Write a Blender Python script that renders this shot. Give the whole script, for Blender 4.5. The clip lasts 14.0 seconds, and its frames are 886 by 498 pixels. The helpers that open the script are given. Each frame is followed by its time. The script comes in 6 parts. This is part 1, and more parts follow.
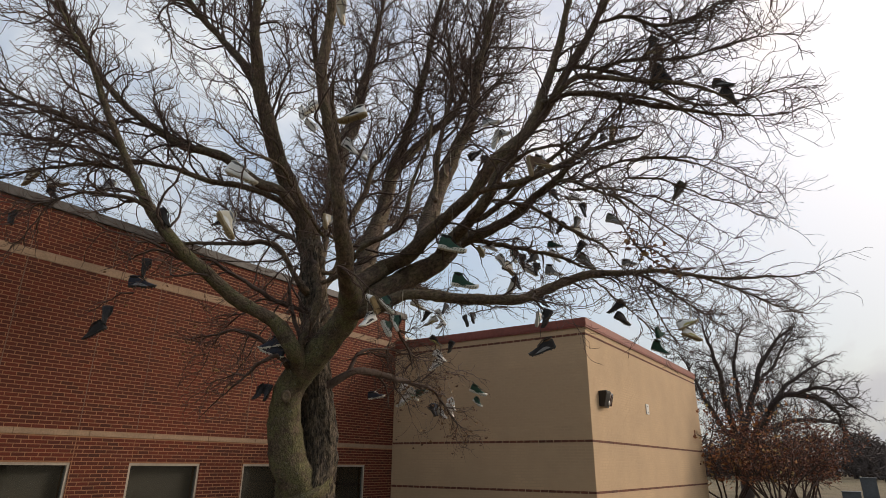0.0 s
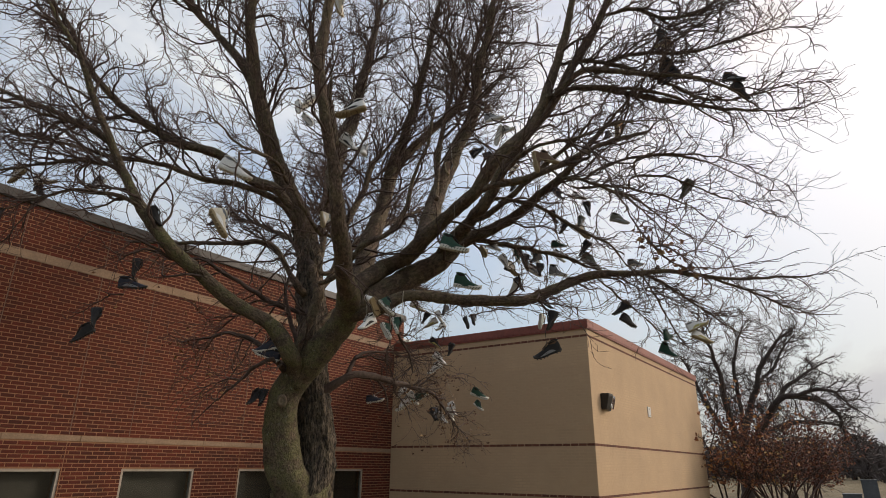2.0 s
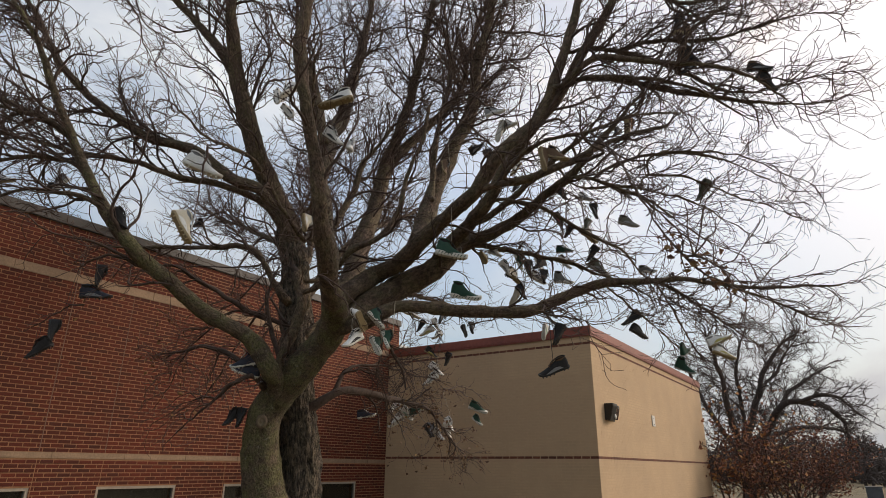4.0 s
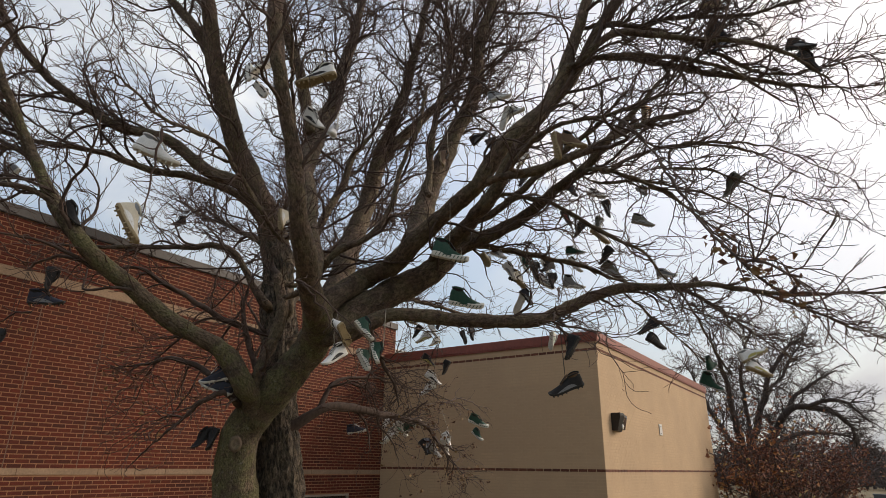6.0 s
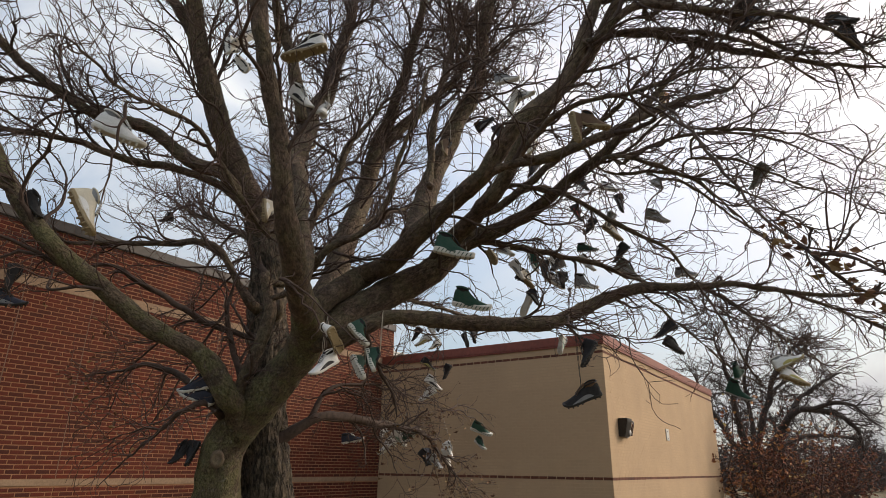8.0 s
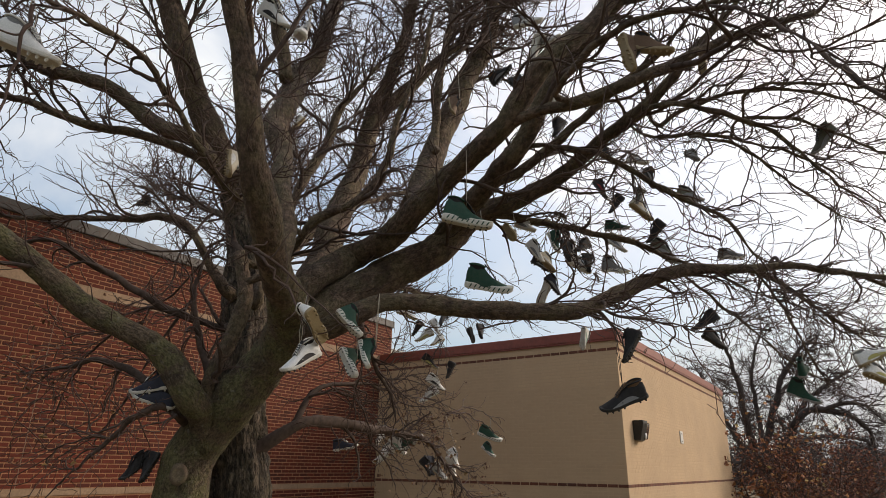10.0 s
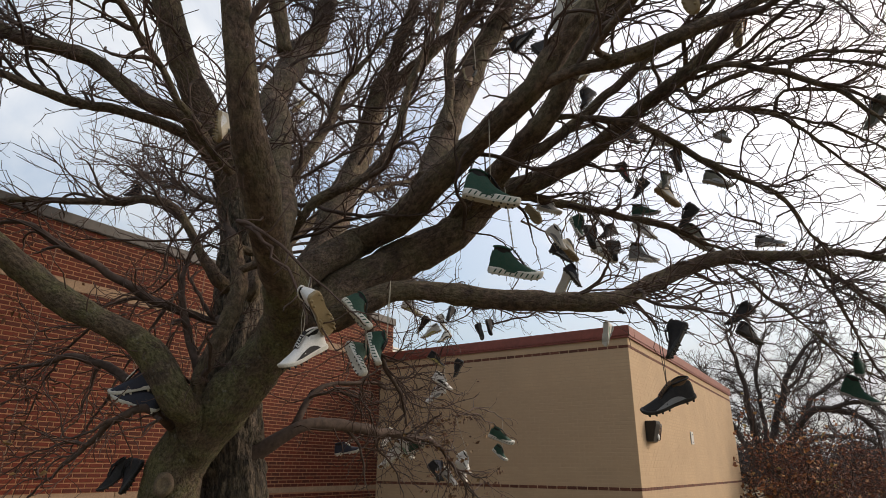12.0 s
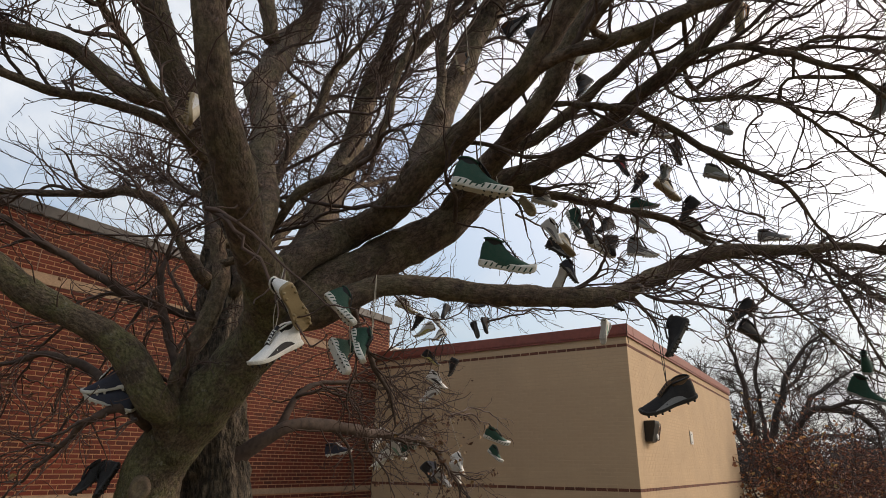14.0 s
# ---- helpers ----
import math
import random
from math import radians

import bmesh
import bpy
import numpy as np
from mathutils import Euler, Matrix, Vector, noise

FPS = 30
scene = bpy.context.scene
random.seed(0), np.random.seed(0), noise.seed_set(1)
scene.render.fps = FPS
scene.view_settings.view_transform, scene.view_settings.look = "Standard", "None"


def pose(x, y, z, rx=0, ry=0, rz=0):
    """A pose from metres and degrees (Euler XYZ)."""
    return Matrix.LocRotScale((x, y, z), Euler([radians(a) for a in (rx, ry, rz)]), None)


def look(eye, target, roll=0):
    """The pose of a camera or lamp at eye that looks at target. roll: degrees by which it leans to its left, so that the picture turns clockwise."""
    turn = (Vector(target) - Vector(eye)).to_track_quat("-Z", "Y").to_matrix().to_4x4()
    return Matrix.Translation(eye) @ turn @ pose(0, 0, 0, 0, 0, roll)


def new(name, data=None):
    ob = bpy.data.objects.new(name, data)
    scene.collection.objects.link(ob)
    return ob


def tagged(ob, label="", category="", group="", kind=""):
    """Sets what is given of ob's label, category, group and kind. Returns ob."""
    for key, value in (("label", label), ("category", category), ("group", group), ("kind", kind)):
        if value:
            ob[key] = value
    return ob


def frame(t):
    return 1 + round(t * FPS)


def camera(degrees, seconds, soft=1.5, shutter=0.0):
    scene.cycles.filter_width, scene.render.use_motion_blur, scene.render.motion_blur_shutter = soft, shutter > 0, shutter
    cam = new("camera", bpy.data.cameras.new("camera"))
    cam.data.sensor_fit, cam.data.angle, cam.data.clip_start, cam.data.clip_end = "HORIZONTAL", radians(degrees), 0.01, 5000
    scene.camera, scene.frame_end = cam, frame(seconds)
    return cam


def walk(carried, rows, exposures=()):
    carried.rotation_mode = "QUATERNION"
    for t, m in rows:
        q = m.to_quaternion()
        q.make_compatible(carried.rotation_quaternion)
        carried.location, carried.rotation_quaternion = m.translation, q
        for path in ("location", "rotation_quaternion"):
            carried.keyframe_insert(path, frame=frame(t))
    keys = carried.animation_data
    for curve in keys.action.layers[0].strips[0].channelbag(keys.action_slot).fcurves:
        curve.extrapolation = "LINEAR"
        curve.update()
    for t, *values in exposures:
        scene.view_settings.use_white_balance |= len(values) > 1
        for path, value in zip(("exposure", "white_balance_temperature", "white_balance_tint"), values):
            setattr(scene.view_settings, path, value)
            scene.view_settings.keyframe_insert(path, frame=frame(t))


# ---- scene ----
cam = camera(73.5, 14.0, soft=0.6)
PATH = [
    (0, (-14.157, -5.440, 1.506), (-12.612, -4.369, 2.190), 0.60),
    (0.5, (-14.133, -5.396, 1.471), (-12.588, -4.329, 2.158), 0.50),
    (1, (-14.121, -5.355, 1.487), (-12.574, -4.288, 2.173), 0.60),
    (1.5, (-14.081, -5.306, 1.519), (-12.533, -4.242, 2.207), 0.50),
    (2, (-13.992, -5.267, 1.569), (-12.444, -4.204, 2.257), 0.50),
    (2.5, (-13.859, -5.182, 1.629), (-12.309, -4.121, 2.316), 0.50),
    (3, (-13.681, -5.051, 1.707), (-12.130, -3.993, 2.396), 0.50),
    (5.5, (-13.186, -4.773, 2.036), (-11.633, -3.719, 2.727), 0.60),
    (6, (-12.920, -4.573, 2.110), (-11.367, -3.520, 2.800), 0.70),
    (6.5, (-12.671, -4.447, 2.160), (-11.117, -3.395, 2.851), 0.70),
    (7, (-12.568, -4.383, 2.187), (-11.013, -3.333, 2.879), 0.70),
    (7.5, (-12.547, -4.328, 2.227), (-10.992, -3.278, 2.918), 0.80),
    (8, (-12.524, -4.259, 2.251), (-10.968, -3.210, 2.943), 0.70),
    (10.5, (-11.652, -3.531, 2.385), (-10.089, -2.491, 3.075), 0.60),
    (11, (-11.583, -3.422, 2.392), (-10.018, -2.385, 3.081), 0.50),
    (11.5, (-11.540, -3.345, 2.412), (-9.974, -2.309, 3.099), 0.60),
    (12, (-11.470, -3.295, 2.428), (-9.905, -2.258, 3.117), 0.60),
    (12.5, (-11.396, -3.267, 2.445), (-9.830, -2.230, 3.132), 0.60),
    (13, (-11.327, -3.243, 2.455), (-9.760, -2.207, 3.142), 0.60),
    (13.5, (-11.290, -3.243, 2.450), (-9.723, -2.207, 3.137), 0.60),
    (14, (-11.287, -3.248, 2.450), (-9.720, -2.213, 3.137), 0.60),
]
walk(cam, [(t, look(eye, aim, roll)) for t, eye, aim, roll in PATH], exposures=[(0, -0.20, 6880, 14), (3, -0.20, 6880, 14), (7, -0.09, 6880, 14), (14, -0.01, 6880, 14)])

# ---- world, sun, exposure ----
SUN = Vector((0.70, -0.55, 0.50)).normalized()


def make_world():
    w = bpy.data.worlds.new("sky")
    scene.world = w
    w.use_nodes = True
    nt = w.node_tree
    nt.nodes.clear()
    N, L = nt.nodes.new, nt.links.new
    out, bg = N("ShaderNodeOutputWorld"), N("ShaderNodeBackground")
    sky = N("ShaderNodeTexSky")
    sky.sky_type = 'NISHITA'
    sky.sun_disc = False
    sky.sun_elevation = math.asin(SUN.z)
    sky.sun_rotation = math.atan2(SUN.x, SUN.y)
    sky.dust_density = 2.0
    tex = N("ShaderNodeTexCoord")
    # high thin cloud over the whole dome, thicker and thinner by noise
    mp = N("ShaderNodeMapping")
    mp.inputs["Scale"].default_value = (1.0, 1.0, 1.6)
    L(tex.outputs["Generated"], mp.inputs["Vector"])
    n1 = N("ShaderNodeTexNoise")
    n1.inputs["Scale"].default_value = 3.1
    n1.inputs["Detail"].default_value = 6.0
    n1.inputs["Roughness"].default_value = 0.52
    n1.inputs["Distortion"].default_value = 0.6
    L(mp.outputs["Vector"], n1.inputs["Vector"])
    # cloud is brighter towards the veiled sun
    dot = N("ShaderNodeVectorMath")
    dot.operation = 'DOT_PRODUCT'
    dot.inputs[1].default_value = SUN
    L(tex.outputs["Generated"], dot.inputs[0])
    glow = N("ShaderNodeMapRange")
    glow.inputs["From Min"].default_value = 0.05
    glow.inputs["From Max"].default_value = 0.95
    glow.inputs["To Min"].default_value = SKY_LOW
    glow.inputs["To Max"].default_value = SKY_HIGH
    L(dot.outputs["Value"], glow.inputs["Value"])
    white = N("ShaderNodeMix")
    white.data_type = 'RGBA'
    white.blend_type = 'MULTIPLY'
    white.inputs[0].default_value = 1.0
    # cooler away from the sun, warmer near it
    tint = N("ShaderNodeMix")
    tint.data_type = 'RGBA'
    tint.inputs["A"].default_value = (0.915, 0.985, 1.035, 1)
    tint.inputs["B"].default_value = (1.005, 0.980, 0.985, 1)
    near = N("ShaderNodeMapRange")
    near.inputs["From Min"].default_value = 0.2
    near.inputs["From Max"].default_value = 0.85
    L(dot.outputs["Value"], near.inputs["Value"])
    L(near.outputs["Result"], tint.inputs[0])
    L(tint.outputs["Result"], white.inputs["A"])
    L(glow.outputs["Result"], white.inputs["B"])
    blue = N("ShaderNodeMix")
    blue.data_type = 'RGBA'
    blue.blend_type = 'MULTIPLY'
    blue.inputs[0].default_value = 1.0
    L(sky.outputs["Color"], blue.inputs["A"])
    blue.inputs["B"].default_value = (SKY_BLUE, SKY_BLUE * 1.02, SKY_BLUE * 0.96, 1)
    ramp = N("ShaderNodeMapRange")
    ramp.inputs["From Min"].default_value = 0.36
    ramp.inputs["From Max"].default_value = 0.68
    ramp.inputs["To Min"].default_value = 0.2
    ramp.inputs["To Max"].default_value = 1.0
    L(n1.outputs["Fac"], ramp.inputs["Value"])
    mix = N("ShaderNodeMix")
    mix.data_type = 'RGBA'
    # towards the sun the veil closes
    veil = N("ShaderNodeMapRange")
    veil.inputs["From Min"].default_value = 0.15
    veil.inputs["From Max"].default_value = 0.95
    veil.inputs["To Max"].default_value = 0.82
    L(dot.outputs["Value"], veil.inputs["Value"])
    most = N("ShaderNodeMath")
    most.operation = 'MAXIMUM'
    L(ramp.outputs["Result"], most.inputs[0])
    L(veil.outputs["Result"], most.inputs[1])
    L(most.outputs["Value"], mix.inputs[0])
    L(blue.outputs["Result"], mix.inputs["A"])
    L(white.outputs["Result"], mix.inputs["B"])
    # an overcast dome is darker towards the horizon than overhead
    sep = N("ShaderNodeSeparateXYZ")
    L(tex.outputs["Generated"], sep.inputs["Vector"])
    rise = N("ShaderNodeMapRange")
    rise.inputs["From Min"].default_value = 0.0
    rise.inputs["From Max"].default_value = 0.46
    L(sep.outputs["Z"], rise.inputs["Value"])
    low = N("ShaderNodeMix")
    low.data_type = 'RGBA'
    low.inputs["A"].default_value = (0.43, 0.465, 0.492, 1)
    low.inputs["B"].default_value = (1, 1, 1, 1)
    L(rise.outputs["Result"], low.inputs[0])
    dome = N("ShaderNodeMix")
    dome.data_type = 'RGBA'
    dome.blend_type = 'MULTIPLY'
    dome.inputs[0].default_value = 1.0
    L(mix.outputs["Result"], dome.inputs["A"])
    L(low.outputs["Result"], dome.inputs["B"])
    L(dome.outputs["Result"], bg.inputs["Color"])
    bg.inputs["Strength"].default_value = 0.1
    L(bg.outputs["Background"], out.inputs["Surface"])


SKY_LOW, SKY_HIGH, SKY_BLUE = 9.9, 12.6, 2.5
make_world()
sun = new("sun", bpy.data.lights.new("sun", 'SUN'))
sun.data.energy = 2.3
sun.data.angle = radians(20)
sun.data.color = (1.0, 0.88, 0.73)
sun.matrix_world = look(SUN * 60, (0, 0, 0))

# ---- materials ----
def material(name, rough=0.8, metal=0.0):
    m = bpy.data.materials.new(name)
    m.use_nodes = True
    b = m.node_tree.nodes["Principled BSDF"]
    b.inputs["Roughness"].default_value = rough
    b.inputs["Metallic"].default_value = metal
    return m, m.node_tree, b


def noise_tex(nt, scale, detail=4.0, rough=0.55, stretch=(1, 1, 1), coords="Object"):
    tc, mp, n = nt.nodes.new("ShaderNodeTexCoord"), nt.nodes.new("ShaderNodeMapping"), nt.nodes.new("ShaderNodeTexNoise")
    mp.inputs["Scale"].default_value = stretch
    n.inputs["Scale"].default_value = scale
    n.inputs["Detail"].default_value = detail
    n.inputs["Roughness"].default_value = rough
    nt.links.new(tc.outputs[coords], mp.inputs["Vector"])
    nt.links.new(mp.outputs["Vector"], n.inputs["Vector"])
    return n.outputs["Fac"]


def ramp(nt, fac, *stops):
    r = nt.nodes.new("ShaderNodeValToRGB")
    while len(r.color_ramp.elements) < len(stops):
        r.color_ramp.elements.new(0.5)
    for e, (at, c) in zip(r.color_ramp.elements, stops):
        e.position, e.color = at, (*c, 1)
    nt.links.new(fac, r.inputs["Fac"])
    return r.outputs["Color"]


def mixed(nt, a, b, fac, mode='MIX'):
    m = nt.nodes.new("ShaderNodeMix")
    m.data_type, m.blend_type = 'RGBA', mode
    for socket, value in ((m.inputs[0], fac), (m.inputs["A"], a), (m.inputs["B"], b)):
        if hasattr(value, "links"):
            nt.links.new(value, socket)
        elif isinstance(value, (int, float)):
            socket.default_value = value
        else:
            socket.default_value = (*value, 1)
    return m.outputs["Result"]


def bump(nt, b, height, strength=0.4, distance=0.01):
    u = nt.nodes.new("ShaderNodeBump")
    u.inputs["Strength"].default_value, u.inputs["Distance"].default_value = strength, distance
    nt.links.new(height, u.inputs["Height"])
    nt.links.new(u.outputs["Normal"], b.inputs["Normal"])


def plain(name, colour, rough=0.7, metal=0.0, grain=60.0, vary=0.25, relief=0.15):
    """A painted, woven or moulded surface: one colour with fine grain and soft larger stains."""
    m, nt, b = material(name, rough, metal)
    dark, light = [c * (1 - vary) for c in colour], [min(1, c * (1 + vary * 0.6)) for c in colour]
    fine = ramp(nt, noise_tex(nt, grain, 3), (0.3, dark), (0.7, light))
    stain = ramp(nt, noise_tex(nt, grain / 12, 3), (0.35, [1 - vary] * 3), (0.65, (1, 1, 1)))
    nt.links.new(mixed(nt, fine, stain, 1.0, 'MULTIPLY'), b.inputs["Base Color"])
    bump(nt, b, noise_tex(nt, grain * 1.5, 4), relief, 0.003)
    return m


def random_of(nt, island=False):
    if island:
        return nt.nodes.new("ShaderNodeNewGeometry").outputs["Random Per Island"]
    return nt.nodes.new("ShaderNodeObjectInfo").outputs["Random"]


def brick_material(name, stops, island, stain=0.25, rough_grain=0.28):
    m, nt, b = material(name, 0.88)
    base = ramp(nt, random_of(nt, island), *stops)
    grain = ramp(nt, noise_tex(nt, 90, 5), (0.3, (1 - rough_grain,) * 3), (0.75, (1 + rough_grain * 0.5,) * 3))
    big = ramp(nt, noise_tex(nt, 0.8, 4), (0.35, (1 - stain,) * 3), (0.65, (1.06, 1.04, 1.02)))
    nt.links.new(mixed(nt, mixed(nt, base, grain, 1.0, 'MULTIPLY'), big, 1.0, 'MULTIPLY'), b.inputs["Base Color"])
    bump(nt, b, noise_tex(nt, 120, 5), 0.35, 0.004)
    return m


RED = ((0.0, (0.066, 0.0090, 0.0023)), (0.3, (0.094, 0.0118, 0.0026)), (0.7, (0.113, 0.0140, 0.0030)), (1.0, (0.133, 0.0184, 0.0044)))
TAN = ((0.0, (0.495, 0.346, 0.208)), (0.5, (0.503, 0.353, 0.213)), (1.0, (0.511, 0.360, 0.218)))
BROWN = ((0.0, (0.11, 0.040, 0.024)), (0.5, (0.15, 0.052, 0.030)), (1.0, (0.19, 0.068, 0.038)))
brick_red, brick_red_joined = brick_material("brick_red", RED, False), brick_material("brick_red_joined", RED, True)
brick_tan, brick_tan_joined = brick_material("brick_tan", TAN, False, 0.1, 0.06), brick_material("brick_tan_joined", TAN, True, 0.1, 0.06)
brick_brown = brick_material("brick_brown", BROWN, True, 0.1)
mortar = plain("mortar", (0.345, 0.172, 0.086), 0.92, 0, 80, 0.2)
mortar_tan = plain("mortar_tan", (0.495, 0.346, 0.208), 0.92, 0, 80, 0.05)
cast_stone = plain("cast_stone", (0.31, 0.205, 0.128), 0.85, 0, 40, 0.18)
coping_grey = plain("coping_grey", (0.075, 0.066, 0.06), 0.55, 0.2, 12, 0.2)
cap_red = plain("cap_red", (0.235, 0.060, 0.037), 0.55, 0.1, 14, 0.15)
sealant = plain("sealant", (0.20, 0.125, 0.085), 0.8, 0, 60, 0.12)
frame_paint = plain("frame_paint", (0.40, 0.345, 0.28), 0.5, 0.2, 30, 0.15)
roofing = plain("roofing", (0.20, 0.19, 0.18), 0.9, 0, 30, 0.3)
flash_metal = plain("flash_metal", (0.45, 0.45, 0.43), 0.4, 0.6, 10, 0.15)
bronze = plain("bronze_housing", (0.030, 0.026, 0.022), 0.45, 0.3, 30, 0.2)
white_plastic = plain("white_plastic", (0.62, 0.60, 0.56), 0.5, 0, 20, 0.08)
steel_grey = plain("steel_grey", (0.10, 0.11, 0.12), 0.5, 0.2, 15, 0.2)
blind_grey = plain("blind_grey", (0.10, 0.092, 0.075), 0.8, 0, 8, 0.15)


def glass_material(name, tint, rough=0.03):
    m, nt, b = material(name, rough)
    b.inputs["Base Color"].default_value = (*tint, 1)
    b.inputs["Transmission Weight"].default_value = 1.0
    b.inputs["IOR"].default_value = 1.45
    return m


window_glass = glass_material("window_glass", (0.45, 0.47, 0.46))
refractor_glass = glass_material("refractor_glass", (0.93, 0.95, 0.95), 0.18)


def grown_noise(nt, scale, detail, rough, stretch):
    """Noise in the wood's own frame: two axes across the limb, the third along it."""
    at, mp, n = nt.nodes.new("ShaderNodeAttribute"), nt.nodes.new("ShaderNodeMapping"), nt.nodes.new("ShaderNodeTexNoise")
    at.attribute_name = "grow"
    mp.inputs["Scale"].default_value = stretch
    n.inputs["Scale"].default_value, n.inputs["Detail"].default_value, n.inputs["Roughness"].default_value = scale, detail, rough
    nt.links.new(at.outputs["Vector"], mp.inputs["Vector"])
    nt.links.new(mp.outputs["Vector"], n.inputs["Vector"])
    return n.outputs["Fac"]


def bark_material(name, dark, light, moss, ridge, furrow, deep, run=0.22):
    m, nt, b = material(name, 0.92)
    plates = grown_noise(nt, furrow, 6, 0.66, (1.0, 1.0, run))
    base = ramp(nt, plates, (0.40, dark), (0.51, [x * 0.55 + y * 0.45 for x, y in zip(dark, light)]), (0.63, light))
    blotch = ramp(nt, noise_tex(nt, 6, 5, 0.62), (0.36, (0.62, 0.60, 0.56)), (0.64, (1.2, 1.18, 1.12)))
    base = mixed(nt, base, blotch, 1.0, 'MULTIPLY')
    if moss > 0:
        patch = ramp(nt, noise_tex(nt, 4.5, 8, 0.70), (0.43, (0, 0, 0)), (0.58, (moss,) * 3))
        lichen = ramp(nt, noise_tex(nt, 55, 4), (0.35, (0.105, 0.105, 0.034)), (0.7, (0.265, 0.245, 0.110)))
        base = mixed(nt, base, lichen, patch)
        pale = ramp(nt, noise_tex(nt, 19, 5, 0.65), (0.60, (0, 0, 0)), (0.70, (moss * 0.75,) * 3))
        base = mixed(nt, base, (0.27, 0.25, 0.20), pale)
    crack = ramp(nt, grown_noise(nt, furrow * 1.7, 4, 0.6, (1.0, 1.0, run * 0.65)), (0.40, (1 - deep,) * 3), (0.52, (1, 1, 1)))
    base = mixed(nt, base, crack, 1.0, 'MULTIPLY')
    grain = ramp(nt, noise_tex(nt, 90, 4), (0.3, (0.7, 0.7, 0.7)), (0.7, (1.15, 1.15, 1.15)))
    nt.links.new(mixed(nt, base, grain, 1.0, 'MULTIPLY'), b.inputs["Base Color"])
    bump(nt, b, mixed(nt, plates, crack, 0.5), ridge, 0.05)
    return m


bark_mossy = bark_material("bark_mossy", (0.094, 0.067, 0.045), (0.208, 0.154, 0.104), 0.75, 0.9, 40, 0.35, 0.8)
bark_rough = bark_material("bark_rough", (0.052, 0.039, 0.029), (0.195, 0.150, 0.112), 0.12, 1.0, 30, 0.65, 0.42)
bark_limb = bark_material("bark_limb", (0.085, 0.057, 0.042), (0.206, 0.142, 0.104), 0.28, 0.8, 30, 0.30, 0.75)
# thin boughs' bark; its darker colour also paints crown shade onto low limbs
bark_bough = plain("bark_bough", (0.105, 0.070, 0.053), 0.9, 0, 30, 0.4)
bark_twig = plain("bark_twig", (0.108, 0.066, 0.050), 0.85, 0, 8, 0.35)
bark_far = plain("bark_far", (0.070, 0.052, 0.045), 0.9, 0, 3, 0.3)

# ---- building blocks ----
def mesh_of(name, verts, faces, mat, smooth=False):
    me = bpy.data.meshes.new(name)
    me.from_pydata(verts, [], faces)
    me.update()
    if mat:
        me.materials.append(mat)
    if smooth:
        me.polygons.foreach_set("use_smooth", [True] * len(me.polygons))
    return me


def part(name, bm, mat, parent, label="", smooth=False):
    """Links a bmesh as one mesh object under a thing or a part."""
    me = bpy.data.meshes.new(name)
    bm.to_mesh(me)
    bm.free()
    me.materials.append(mat)
    if smooth:
        me.polygons.foreach_set("use_smooth", [True] * len(me.polygons))
    ob = new(name, me)
    ob.parent = parent
    if label:
        tagged(ob, label)
    return ob


def box(lo, hi, bevel=0.0, bm=None):
    bm = bm or bmesh.new()
    made = bmesh.ops.create_cube(bm, size=1)["verts"]
    for v in made:
        v.co = Vector([lo[i] + (v.co[i] + 0.5) * (hi[i] - lo[i]) for i in range(3)])
    if bevel:
        edges = list({e for v in made for e in v.link_edges})
        bmesh.ops.bevel(bm, geom=edges, offset=bevel, segments=2, affect='EDGES')
    return bm


# ---- ground ----
def make_ground():
    m, nt, b = material("dormant_grass", 0.95)
    big = ramp(nt, noise_tex(nt, 0.35, 5, 0.6), (0.3, (0.085, 0.085, 0.035)), (0.5, (0.16, 0.125, 0.065)), (0.7, (0.22, 0.165, 0.095)))
    fine = ramp(nt, noise_tex(nt, 30, 5, 0.7), (0.3, (0.6, 0.6, 0.6)), (0.7, (1.2, 1.15, 1.1)))
    nt.links.new(mixed(nt, big, fine, 1.0, 'MULTIPLY'), b.inputs["Base Color"])
    bump(nt, b, noise_tex(nt, 25, 6, 0.7), 0.9, 0.06)
    n, half = 60, 600.0
    verts, faces = [], []
    for i in range(n + 1):
        for j in range(n + 1):
            # finer cells towards the middle
            x, y = [math.copysign(abs(2 * k / n - 1) ** 2.2, 2 * k / n - 1) * half for k in (i, j)]
            near = math.hypot(x + 8, y)
            z = 0.05 * noise.noise((x * 0.12, y * 0.12, 0)) if near < 60 else 0.0
            if -14 < x < 14 and -1 < y < 14:
                z = min(z, 0.0)
            verts.append((x, y, z - 0.02))
    for i in range(n):
        for j in range(n):
            a = i * (n + 1) + j
            faces.append((a, a + n + 1, a + n + 2, a + 1))
    ob = new("ground", mesh_of("ground", verts, faces, m, True))
    tagged(ob, "lawn of dormant tan and green winter grass", "ground", kind="structure")


make_ground()

# ---- brick laying ----
BRICK_L, COURSE, JOINT = 0.2032, 0.0677, 0.0140


